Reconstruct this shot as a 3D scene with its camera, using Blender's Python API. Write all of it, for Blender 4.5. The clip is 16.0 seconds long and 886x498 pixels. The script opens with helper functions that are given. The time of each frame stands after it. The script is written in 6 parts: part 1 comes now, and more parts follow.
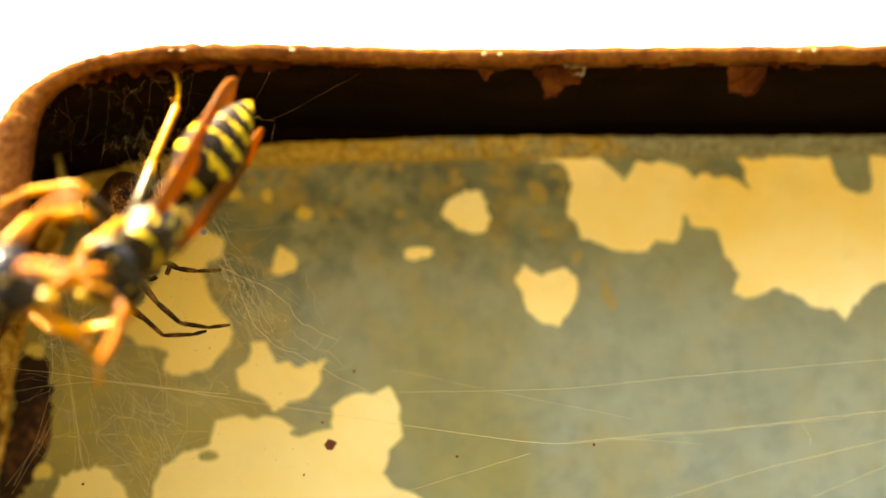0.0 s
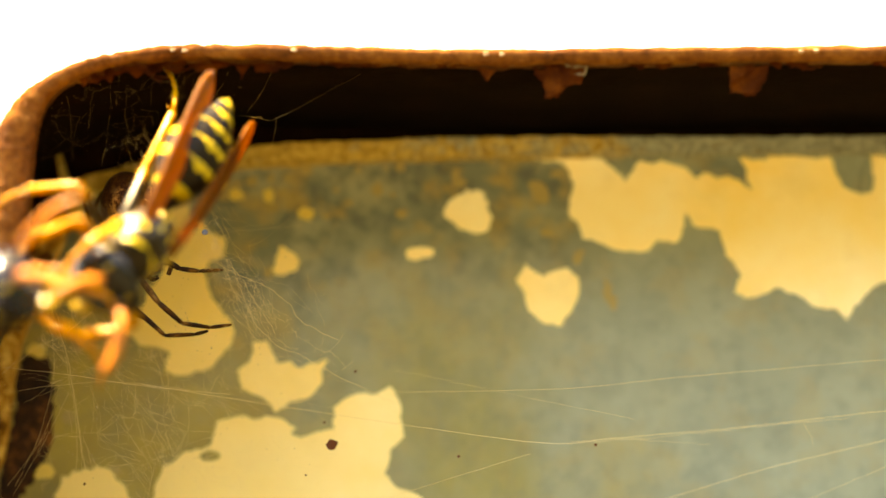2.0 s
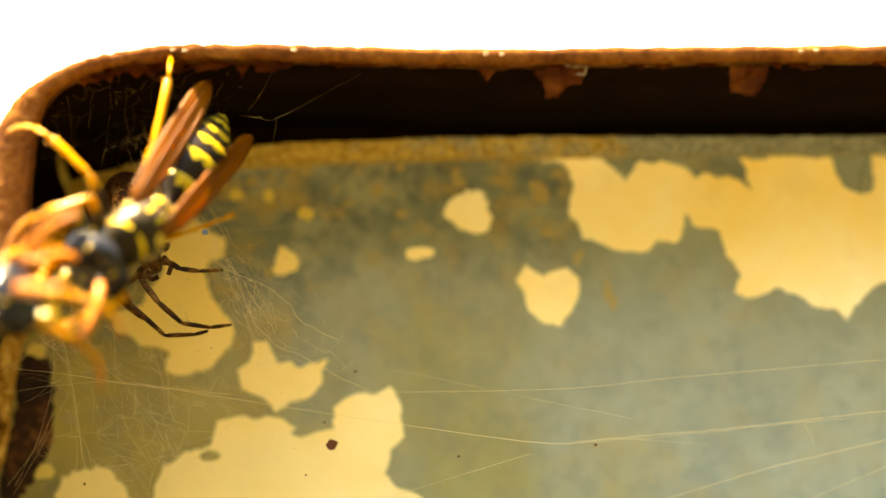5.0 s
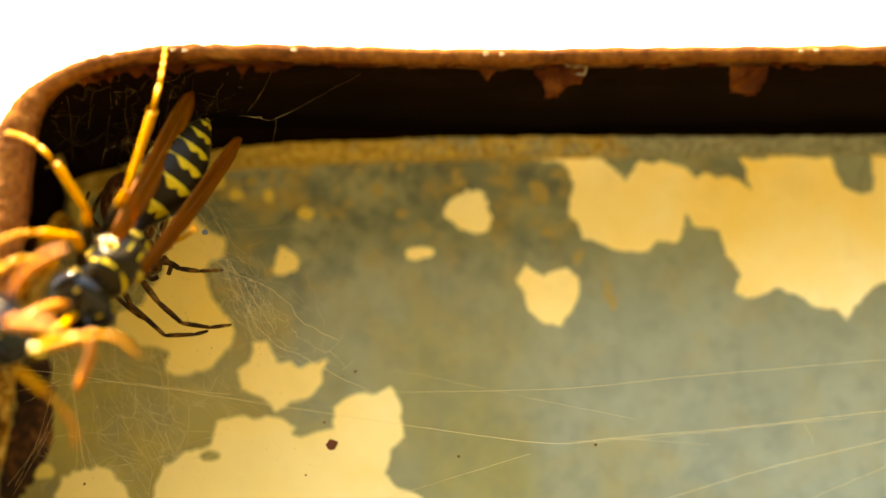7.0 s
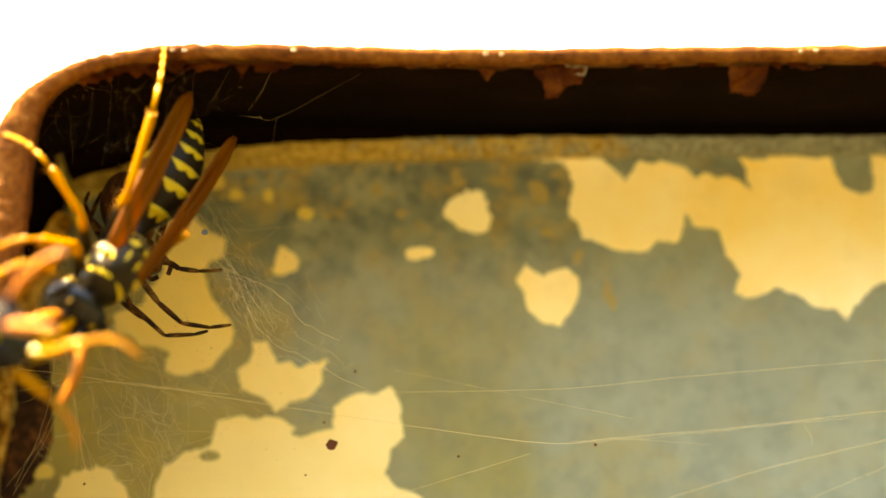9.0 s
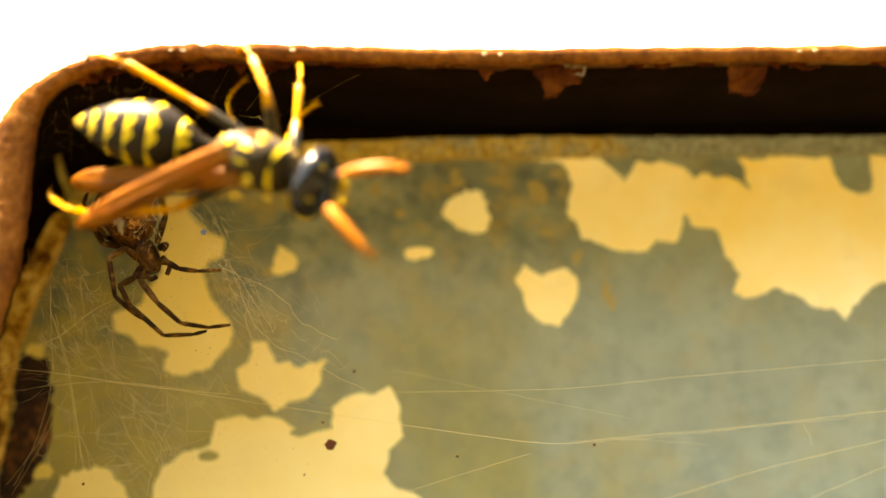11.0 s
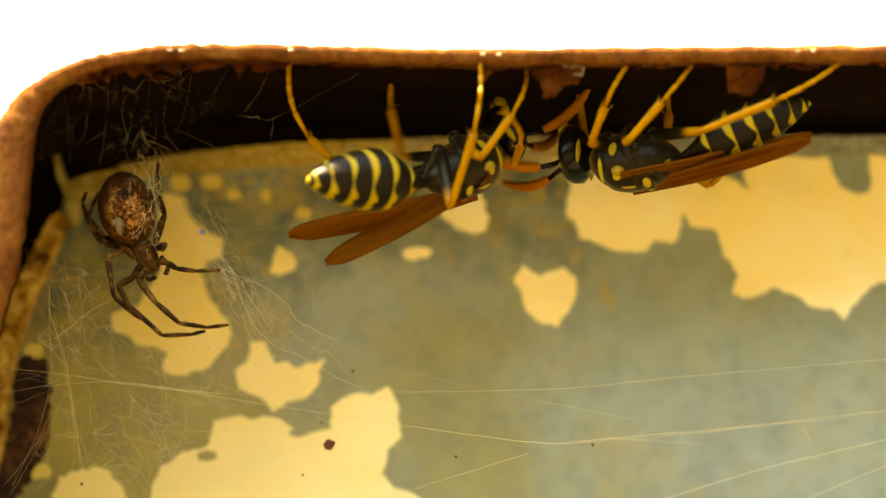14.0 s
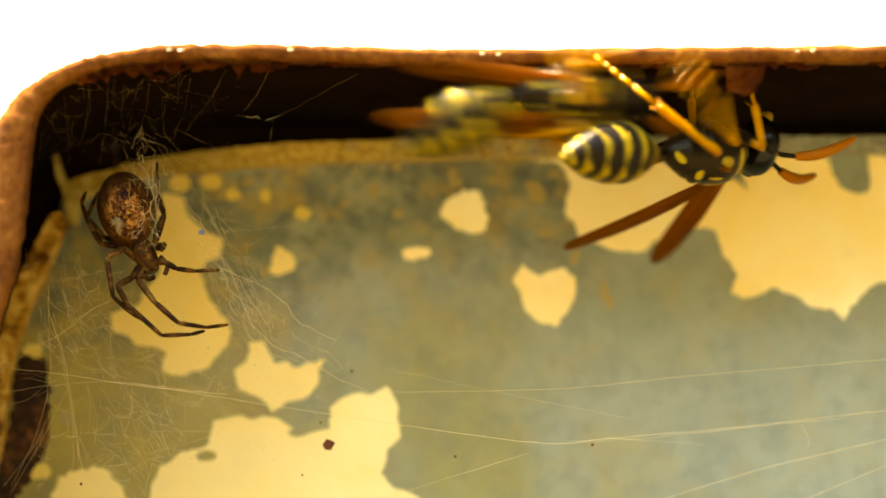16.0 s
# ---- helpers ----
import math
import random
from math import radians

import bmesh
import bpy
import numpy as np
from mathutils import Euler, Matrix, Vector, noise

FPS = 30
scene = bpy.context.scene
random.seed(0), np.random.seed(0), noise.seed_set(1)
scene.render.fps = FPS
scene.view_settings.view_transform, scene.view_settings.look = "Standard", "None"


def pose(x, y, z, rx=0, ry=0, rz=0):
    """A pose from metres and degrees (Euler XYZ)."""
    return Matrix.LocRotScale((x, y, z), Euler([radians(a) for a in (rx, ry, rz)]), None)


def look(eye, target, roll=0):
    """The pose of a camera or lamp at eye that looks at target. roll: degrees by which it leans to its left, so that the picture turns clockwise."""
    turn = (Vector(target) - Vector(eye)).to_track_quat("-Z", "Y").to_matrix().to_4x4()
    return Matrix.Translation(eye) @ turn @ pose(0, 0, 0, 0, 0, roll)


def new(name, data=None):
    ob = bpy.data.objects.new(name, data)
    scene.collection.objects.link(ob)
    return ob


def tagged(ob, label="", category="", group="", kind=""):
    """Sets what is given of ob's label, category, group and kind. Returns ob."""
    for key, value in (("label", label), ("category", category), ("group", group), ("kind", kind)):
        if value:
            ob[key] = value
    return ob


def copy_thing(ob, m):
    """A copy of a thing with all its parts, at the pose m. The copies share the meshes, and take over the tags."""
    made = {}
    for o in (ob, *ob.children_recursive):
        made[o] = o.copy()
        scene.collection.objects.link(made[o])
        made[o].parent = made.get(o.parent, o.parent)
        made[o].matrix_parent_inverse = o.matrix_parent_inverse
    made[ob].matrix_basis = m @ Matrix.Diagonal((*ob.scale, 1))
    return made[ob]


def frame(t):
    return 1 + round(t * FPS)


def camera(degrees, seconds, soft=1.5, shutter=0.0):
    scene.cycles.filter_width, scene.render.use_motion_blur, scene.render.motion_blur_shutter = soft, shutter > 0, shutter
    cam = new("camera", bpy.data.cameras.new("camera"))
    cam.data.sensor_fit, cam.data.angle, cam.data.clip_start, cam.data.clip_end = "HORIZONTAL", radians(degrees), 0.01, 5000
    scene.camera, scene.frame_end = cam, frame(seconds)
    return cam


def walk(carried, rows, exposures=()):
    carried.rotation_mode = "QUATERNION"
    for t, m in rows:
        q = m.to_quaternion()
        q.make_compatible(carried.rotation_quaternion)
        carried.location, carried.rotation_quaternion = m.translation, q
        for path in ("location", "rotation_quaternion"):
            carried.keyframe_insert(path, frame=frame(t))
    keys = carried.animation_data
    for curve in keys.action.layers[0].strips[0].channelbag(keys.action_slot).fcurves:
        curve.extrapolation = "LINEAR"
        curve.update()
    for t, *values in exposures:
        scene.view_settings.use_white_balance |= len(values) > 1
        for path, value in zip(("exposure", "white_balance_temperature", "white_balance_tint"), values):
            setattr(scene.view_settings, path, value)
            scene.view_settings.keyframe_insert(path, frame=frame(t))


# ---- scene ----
# All sizes below are in millimetres; MM turns them into metres.
MM = 0.001

# ---- camera ----
cam = camera(20, 16.0, soft=1.45, shutter=0.35)
EYE = Vector((0, -153.44, -28.16)) * MM


def aim(dx):
    return look(EYE, Vector((dx, 0, 0)) * MM)


walk(cam, [(0, aim(0.1)), (1.0, aim(0.06)), (2.0, aim(0)), (8.0, aim(0)), (11.5, aim(0.1)), (14.0, aim(0.17)), (16.0, aim(0.21))],
     exposures=[(0, 4.18, 9500, 7), (13.3, 4.18, 9500, 7), (15.0, 4.3, 9500, 7), (16.0, 4.3, 9500, 7)])
cam.data.dof.use_dof = True
cam.data.dof.focus_distance = 0.1641
cam.data.dof.aperture_fstop = 13.8

# ---- light ----
world = bpy.data.worlds.new("world")
scene.world = world
world.use_nodes = True
wn = world.node_tree.nodes
sky = wn.new("ShaderNodeTexSky")
sky.sky_type, sky.sun_disc = "NISHITA", False
sky.sun_elevation, sky.sun_rotation = radians(75), radians(-70)
world.node_tree.links.new(sky.outputs[0], wn["Background"].inputs[0])
wn["Background"].inputs[1].default_value = 0.12
sun = new("sun", bpy.data.lights.new("sun", "SUN"))
sun.data.energy, sun.data.angle, sun.data.color = 5.0, radians(0.5), (1.0, 0.9, 0.72)
sun.matrix_world = look(Vector((-0.3, 0.03, 0.95)), (0, 0, 0))


# ---- materials ----
class Mat:
    """A node material with a few short ways to wire it."""

    def __init__(self, name):
        self.m = bpy.data.materials.new(name)
        self.m.use_nodes = True
        self.t = self.m.node_tree
        self.b = self.t.nodes["Principled BSDF"]
        self.coord = self.t.nodes.new("ShaderNodeTexCoord")

    def put(self, key, value):
        if hasattr(value, "is_linked"):
            self.t.links.new(value, self.b.inputs[key])
        else:
            self.b.inputs[key].default_value = value
        return self

    def link(self, a, b):
        self.t.links.new(a, b)

    def noise(self, scale, detail=6, rough=0.6, kind="Object", stretch=None):
        n = self.t.nodes.new("ShaderNodeTexNoise")
        n.inputs["Scale"].default_value, n.inputs["Detail"].default_value, n.inputs["Roughness"].default_value = scale, detail, rough
        v = self.coord.outputs[kind]
        if stretch:
            mp = self.t.nodes.new("ShaderNodeMapping")
            mp.inputs["Scale"].default_value = stretch
            self.link(v, mp.inputs[0])
            v = mp.outputs[0]
        self.link(v, n.inputs["Vector"])
        return n.outputs[0]

    def ramp(self, fac, stops, soft=False):
        r = self.t.nodes.new("ShaderNodeValToRGB")
        r.color_ramp.interpolation = "B_SPLINE" if soft else "LINEAR"
        e = r.color_ramp.elements
        while len(e) < len(stops):
            e.new(0.5)
        for k, (p, c) in zip(e, stops):
            k.position, k.color = p, (*c, 1) if hasattr(c, "__len__") else (c, c, c, 1)
        self.link(fac, r.inputs[0])
        return r.outputs[0]

    def mix(self, fac, a, b, mode="MIX"):
        n = self.t.nodes.new("ShaderNodeMix")
        n.data_type, n.blend_type = "RGBA", mode
        for key, v in ((0, fac), (6, a), (7, b)):
            if hasattr(v, "is_linked"):
                self.link(v, n.inputs[key])
            else:
                n.inputs[key].default_value = v if key == 0 else (*v, 1)
        return n.outputs[2]

    def math(self, op, a, b=0.0, c=0.0):
        n = self.t.nodes.new("ShaderNodeMath")
        n.operation = op
        for i, v in enumerate((a, b, c)):
            if hasattr(v, "is_linked"):
                self.link(v, n.inputs[i])
            else:
                n.inputs[i].default_value = v
        return n.outputs[0]

    def bump(self, height, strength=0.5, dist=0.0002):
        n = self.t.nodes.new("ShaderNodeBump")
        n.inputs["Strength"].default_value, n.inputs["Distance"].default_value = strength, dist
        self.link(height, n.inputs["Height"])
        self.link(n.outputs[0], self.b.inputs["Normal"])
        return self

    def axes(self, kind="Object"):
        n = self.t.nodes.new("ShaderNodeSeparateXYZ")
        self.link(self.coord.outputs[kind], n.inputs[0])
        return n.outputs

    def glow_through(self, colour, amount):
        """Light shines through the thin stuff."""
        tr = self.t.nodes.new("ShaderNodeBsdfTranslucent")
        if hasattr(colour, "is_linked"):
            self.link(colour, tr.inputs[0])
        else:
            tr.inputs[0].default_value = (*colour, 1)
        mx = self.t.nodes.new("ShaderNodeMixShader")
        mx.inputs[0].default_value = amount
        out = self.t.nodes["Material Output"]
        self.link(self.b.outputs[0], mx.inputs[1])
        self.link(tr.outputs[0], mx.inputs[2])
        self.link(mx.outputs[0], out.inputs[0])
        return self

    def see_through(self, amount, colour=(1, 1, 1)):
        out = self.t.nodes["Material Output"]
        last = out.inputs[0].links[0].from_socket
        tp = self.t.nodes.new("ShaderNodeBsdfTransparent")
        tp.inputs[0].default_value = (*colour, 1)
        mx = self.t.nodes.new("ShaderNodeMixShader")
        mx.inputs[0].default_value = amount
        self.link(last, mx.inputs[1])
        self.link(tp.outputs[0], mx.inputs[2])
        self.link(mx.outputs[0], out.inputs[0])
        return self


def make_rust(name, stops, rough=0.85, spec=0.3, scale=260):
    k = Mat(name)
    big, fine = k.noise(scale, 5), k.noise(1900, 6, 0.7)
    col = k.ramp(k.mix(0.45, big, fine), stops)
    k.put("Base Color", col).put("Roughness", rough)
    k.put("Specular IOR Level", spec)
    return k.bump(fine, 0.8, 0.0003)


RUST = make_rust("rust_lip", [(0.34, (0.035, 0.01, 0.002)), (0.46, (0.115, 0.034, 0.006)), (0.57, (0.2, 0.07, 0.012)), (0.74, (0.37, 0.19, 0.055))], spec=0.06)
# near-black: soiled metal with the deep shade under the rim painted in
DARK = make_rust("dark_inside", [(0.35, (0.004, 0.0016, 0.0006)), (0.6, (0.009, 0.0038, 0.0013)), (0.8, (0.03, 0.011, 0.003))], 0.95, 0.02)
FLAKE = make_rust("rust_flake", [(0.36, (0.016, 0.003, 0.001)), (0.5, (0.06, 0.013, 0.002)), (0.68, (0.18, 0.05, 0.007))], spec=0.04, scale=700).glow_through((0.22, 0.04, 0.005), 0.25)
BROWN = make_rust("brown_rust", [(0.4, (0.008, 0.003, 0.001)), (0.5, (0.035, 0.012, 0.003)), (0.62, (0.2, 0.075, 0.018))])


def make_flange():
    """Ochre rust in fine grains over grey paint, with a few dark pits."""
    k = Mat("flange_rust")
    big, mid, fine = k.noise(130, 3), k.noise(1700, 4, 0.65), k.noise(3000, 4, 0.65)
    rusty = k.mix(k.ramp(fine, [(0.38, 0.0), (0.6, 1.0)]), (0.29, 0.165, 0.03), (0.62, 0.42, 0.1))
    grey = k.mix(k.ramp(fine, [(0.38, 0.0), (0.6, 1.0)]), (0.13, 0.135, 0.1), (0.32, 0.34, 0.26))
    along = k.math("ADD", k.mix(0.4, big, mid), k.math("MULTIPLY", k.axes()[0], 7.0))
    col = k.mix(k.ramp(along, [(0.47, 0.0), (0.6, 0.9)]), rusty, grey)
    col = k.mix(k.ramp(mid, [(0.3, 0.8), (0.41, 0.0)]), col, (0.08, 0.045, 0.012))
    # soiled darkens towards the corner: the shade there is put into the colour
    soiled = k.ramp(k.math("ADD", k.math("MULTIPLY", k.axes()[0], 70.0), k.math("ADD", 1.3, k.math("MULTIPLY", big, 0.3))), [(0.15, 0.8), (0.6, 0.0)])
    col = k.mix(soiled, col, k.mix(fine, (0.13, 0.08, 0.016), (0.4, 0.27, 0.06)))
    k.put("Base Color", col).put("Roughness", 0.85).put("Specular IOR Level", 0.15)
    return k.bump(fine, 0.7, 0.0003)


FLANGE = make_flange()
BARE = make_rust("bare_strip_rust", [(0.4, (0.1, 0.035, 0.006)), (0.49, (0.42, 0.2, 0.03)), (0.58, (0.74, 0.47, 0.12))], spec=0.1, scale=600)
# the flange's corner end, its shade put into darker stops
OLIVE = make_rust("olive_shaded_edge", [(0.38, (0.1, 0.06, 0.012)), (0.5, (0.32, 0.2, 0.04)), (0.64, (0.52, 0.36, 0.1))], spec=0.1, scale=600)
PALE = make_rust("pale_bent_edge", [(0.36, (0.2, 0.13, 0.03)), (0.5, (0.4, 0.28, 0.07)), (0.64, (0.55, 0.42, 0.13))], spec=0.1, scale=600)


def make_panel():
    k = Mat("grey_panel_paint")
    broad, mid, fine = k.noise(55, 3), k.noise(520, 7, 0.7), k.noise(2600, 5, 0.7)
    x, y, z = k.axes()
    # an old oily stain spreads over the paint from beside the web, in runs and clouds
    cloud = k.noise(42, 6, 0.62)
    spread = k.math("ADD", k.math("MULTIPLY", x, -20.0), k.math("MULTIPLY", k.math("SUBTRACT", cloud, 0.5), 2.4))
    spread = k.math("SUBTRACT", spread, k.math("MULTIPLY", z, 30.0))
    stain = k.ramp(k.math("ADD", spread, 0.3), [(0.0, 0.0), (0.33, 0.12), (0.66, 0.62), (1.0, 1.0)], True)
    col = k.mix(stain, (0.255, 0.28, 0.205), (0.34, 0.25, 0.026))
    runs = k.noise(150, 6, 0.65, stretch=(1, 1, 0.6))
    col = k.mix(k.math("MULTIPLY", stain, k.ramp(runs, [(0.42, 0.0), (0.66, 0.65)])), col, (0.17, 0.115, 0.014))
    # and one broad faint run further along
    ex, ez = k.math("SUBTRACT", x, 0.0012), k.math("MULTIPLY", k.math("SUBTRACT", z, -0.0105), 0.7)
    run = k.math("SQRT", k.math("ADD", k.math("MULTIPLY", ex, ex), k.math("MULTIPLY", ez, ez)))
    run = k.math("ADD", run, k.math("MULTIPLY", k.math("SUBTRACT", runs, 0.5), 0.026))
    col = k.mix(k.ramp(k.math("MULTIPLY", run, 80), [(0.0, 0.85), (0.35, 0.55), (0.7, 0.12), (1.0, 0.0)], True), col, (0.225, 0.188, 0.028))
    # smudges of soot, thinning downwards; the shade under the flange is painted in here
    # worn masks both, stronger towards the web corner
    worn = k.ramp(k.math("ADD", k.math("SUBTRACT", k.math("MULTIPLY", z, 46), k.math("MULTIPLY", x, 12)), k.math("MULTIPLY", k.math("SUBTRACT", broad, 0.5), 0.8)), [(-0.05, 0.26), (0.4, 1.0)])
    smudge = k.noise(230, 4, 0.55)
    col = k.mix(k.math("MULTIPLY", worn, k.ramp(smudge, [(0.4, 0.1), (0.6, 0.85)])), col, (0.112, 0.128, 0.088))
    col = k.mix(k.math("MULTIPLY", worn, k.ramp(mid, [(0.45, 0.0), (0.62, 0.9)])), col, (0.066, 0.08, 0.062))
    # rusty bloom where the yellow coat has gone
    bloom = k.math("MULTIPLY", worn, k.ramp(k.noise(340, 5, 0.6), [(0.5, 0.0), (0.64, 0.7)]))
    col = k.mix(bloom, col, (0.33, 0.225, 0.045))
    # a few small round spots of dirt
    dots = k.t.nodes.new("ShaderNodeTexVoronoi")
    dots.inputs["Scale"].default_value = 190
    k.link(k.coord.outputs["Object"], dots.inputs["Vector"])
    sparse = k.ramp(k.noise(75, 2), [(0.5, 0.0), (0.58, 0.5)])
    col = k.mix(k.math("MULTIPLY", sparse, k.ramp(dots.outputs["Distance"], [(0.07, 1.0), (0.13, 0.0)])), col, (0.11, 0.12, 0.1))
    col = k.mix(k.ramp(fine, [(0.58, 0.0), (0.75, 0.35)]), col, (0.28, 0.27, 0.19))
    k.put("Base Color", col).put("Roughness", 0.55)
    return k.bump(fine, 0.25, 0.0001)


def make_paint():
    k = Mat("yellow_paint")
    broad, fine = k.noise(75, 5), k.noise(2200, 5, 0.7)
    col = k.mix(k.ramp(broad, [(0.35, 0.0), (0.65, 1.0)]), (0.9, 0.64, 0.18), (0.93, 0.8, 0.46))
    # mixed towards a muted cream further down
    pale = k.math("ADD", k.math("MULTIPLY", k.axes()[2], -70.0), k.math("MULTIPLY", k.math("SUBTRACT", k.noise(60, 5), 0.5), 1.3))
    col = k.mix(k.ramp(pale, [(0.05, 0.0), (0.9, 0.75)]), col, (0.79, 0.64, 0.33))
    # duller ochre towards the web
    web_side = k.math("ADD", k.math("MULTIPLY", k.axes()[0], -42.0), k.math("MULTIPLY", k.math("SUBTRACT", k.noise(110, 5), 0.5), 1.5))
    col = k.mix(k.ramp(k.math("ADD", web_side, 0.24), [(0.2, 0.0), (0.6, 0.4), (1.0, 0.65)]), col, (0.74, 0.53, 0.13))
    col = k.mix(k.ramp(k.noise(260, 6, 0.65), [(0.5, 0.0), (0.72, 0.35)]), col, (0.66, 0.5, 0.2))
    col = k.mix(k.ramp(fine, [(0.62, 0.0), (0.8, 0.35)]), col, (0.55, 0.4, 0.14))
    k.put("Base Color", col).put("Roughness", 0.55)
    return k.bump(fine, 0.2, 0.0001)


def plain(name, colour, rough=0.5, bumpy=0.0, spec=0.2):
    k = Mat(name)
    g = k.noise(1800, 5)
    k.put("Base Color", k.mix(k.math("MULTIPLY", g, 0.7), tuple(c * 0.65 for c in colour), colour)).put("Roughness", rough)
    k.put("Specular IOR Level", spec)
    return k.bump(g, bumpy, 0.0001) if bumpy else k


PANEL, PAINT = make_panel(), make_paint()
GOLD = plain("soaked_yellow_paint", (0.82, 0.59, 0.14), 0.6, 0.3)
WORN = plain("worn_yellow_paint", (0.42, 0.32, 0.12), 0.6, 0.3)


def make_silk():
    k = Mat("spider_silk")
    k.put("Base Color", (0.68, 0.51, 0.24, 1)).put("Roughness", 0.5)
    return k.glow_through((0.7, 0.47, 0.16), 0.4)


SILK = make_silk()


def make_ground():
    k = Mat("dry_ground")
    k.put("Base Color", k.mix(k.noise(0.8, 5), (0.0245, 0.0195, 0.0065), (0.043, 0.035, 0.0115))).put("Roughness", 0.95)
    return k


def make_black():
    """Black shell with yellow marks at given places of the thorax: collar, sides, back plates."""
    k = Mat("black_shell_with_yellow_marks")
    x, y, z = k.axes()
    ay = k.math("ABSOLUTE", y)
    yellow = None
    warp = k.math("ADD", 0.1, k.math("MULTIPLY", k.noise(900, 4), 1.75))
    for sx, sy, sz, rx, ry, rz in ((1.9, 1.1, 1.0, 0.17, 1.0, 0.95), (1.0, 1.85, -0.3, 0.26, 0.5, 0.5), (0.75, 1.3, 1.5, 0.3, 0.34, 0.3),
                                   (-1.1, 0.6, 1.9, 0.3, 0.42, 0.5), (-2.35, 0.75, 0.6, 0.4, 0.2, 0.6), (0.1, 0.45, 2.05, 0.55, 0.12, 0.4)):
        d = None
        for axis, at, size in ((x, sx, rx), (ay, sy, ry), (z, sz, rz)):
            q = k.math("POWER", k.math("ABSOLUTE", k.math("DIVIDE", k.math("SUBTRACT", axis, at * MM), size * MM)), 2.0)
            d = q if d is None else k.math("ADD", d, q)
        hit = k.ramp(k.math("MULTIPLY", d, warp), [(0.75, 1.0), (1.0, 0.0)])
        yellow = hit if yellow is None else k.math("MAXIMUM", yellow, hit)
    hair = k.noise(4500, 4, 0.7)
    base = k.mix(k.ramp(hair, [(0.4, 0.0), (0.8, 1.0)]), (0.004, 0.0022, 0.0008), (0.012, 0.006, 0.0016))
    k.put("Base Color", k.mix(yellow, base, (0.36, 0.24, 0.012))).put("Roughness", 0.27).put("Specular IOR Level", 0.17).put("Specular Tint", (1.0, 0.8, 0.5, 1))
    k.put("Sheen Weight", 0.3).put("Sheen Roughness", 0.4).put("Sheen Tint", (1.0, 0.65, 0.22, 1))
    return k.bump(hair, 0.35, 0.0001)


def make_bands():
    """Black at the front of a segment, a wavy yellow band at its rear edge."""
    k = Mat("black_and_yellow_band")
    x, y, z = k.axes("Generated")
    off = k.math("ABSOLUTE", k.math("SUBTRACT", y, 0.5))
    wave = k.math("MULTIPLY", k.math("SINE", k.math("MULTIPLY", off, 15.0)), 0.16)
    edge = k.math("ADD", wave, k.math("ADD", 0.15, k.math("MULTIPLY", k.noise(500, 3), 0.14)))
    front = k.math("SMOOTH_MIN", k.math("MULTIPLY", k.math("SUBTRACT", edge, x), 14.0), 1.0, 0.2)
    col = k.mix(k.ramp(front, [(0.0, 0.0), (0.6, 1.0)]), (0.011, 0.007, 0.003), k.mix(k.noise(1500, 4), (0.27, 0.165, 0.008), (0.42, 0.29, 0.018)))
    k.put("Base Color", col).put("Roughness", 0.3).put("Specular IOR Level", 0.07)
    return k.bump(k.noise(5000, 4), 0.45, 0.0001)


def make_amber(name="amber_leg", dark_base=False):
    k = Mat(name)
    grain = k.noise(1500, 4)
    col = k.mix(grain, (0.33, 0.115, 0.001), (0.53, 0.24, 0.002))
    # redder and darker towards the joints
    ends = k.math("ABSOLUTE", k.math("SUBTRACT", k.axes("Generated")[0], 0.5))
    col = k.mix(k.ramp(ends, [(0.34, 0.0), (0.5, 0.6)]), col, (0.28, 0.092, 0.002))
    if dark_base:
        x = k.axes("Generated")[0]
        col = k.mix(k.ramp(x, [(0.66, 0.0), (0.86, 1.0)]), (0.012, 0.008, 0.004), col)
    k.put("Base Color", col).put("Roughness", 0.3).put("Specular IOR Level", 0.25).put("Specular Tint", (1.0, 0.78, 0.4, 1))
    return k.bump(grain, 0.3, 0.0001).glow_through(col, 0.25)


def make_wing():
    k = Mat("amber_brown_wing")
    grain = k.noise(1400, 6, 0.65, stretch=(0.12, 1, 1))
    col = k.mix(k.ramp(grain, [(0.35, 0.0), (0.7, 1.0)]), (0.08, 0.021, 0.001), (0.25, 0.08, 0.004))
    k.put("Base Color", col).put("Roughness", 0.5).put("Specular IOR Level", 0.08).put("Specular Tint", (1.0, 0.6, 0.2, 1))
    return k.bump(grain, 0.4, 0.0001).glow_through(k.mix(grain, (0.2, 0.07, 0.004), (0.39, 0.165, 0.01)), 0.25).see_through(0.27, (0.85, 0.36, 0.07))


BLACK, BANDS, AMBER, FEMUR, WING = make_black(), make_bands(), make_amber(), make_amber("femur_black_to_amber", True), make_wing()
EYE_MAT = plain("dark_eye", (0.008, 0.005, 0.003), 0.15, 0.0, 0.1)
ANTENNA = plain("orange_antenna", (0.34, 0.1, 0.003), 0.45, 0.3, 0.1)
FACE = plain("yellow_face", (0.36, 0.22, 0.01), 0.35)
VEIN = plain("wing_vein", (0.14, 0.045, 0.004), 0.5, 0.0, 0.06)
GLINT = plain("pale_flake", (0.5, 0.38, 0.22), 0.3, 0.4)
TAN = plain("tan_flake", (0.2, 0.13, 0.06), 0.6, 0.4, 0.1)


# ---- mesh helpers ----
def part(name, bm, material, parent=None, label="", smooth=True):
    me = bpy.data.meshes.new(name)
    bm.normal_update()
    bm.to_mesh(me)
    bm.free()
    me.transform(Matrix.Scale(MM, 4))
    for p in me.polygons:
        p.use_smooth = smooth
    for k in material if isinstance(material, (list, tuple)) else [material]:
        me.materials.append(k.m)
    ob = new(name, me)
    if parent:
        ob.parent = parent
    return tagged(ob, label) if label else ob


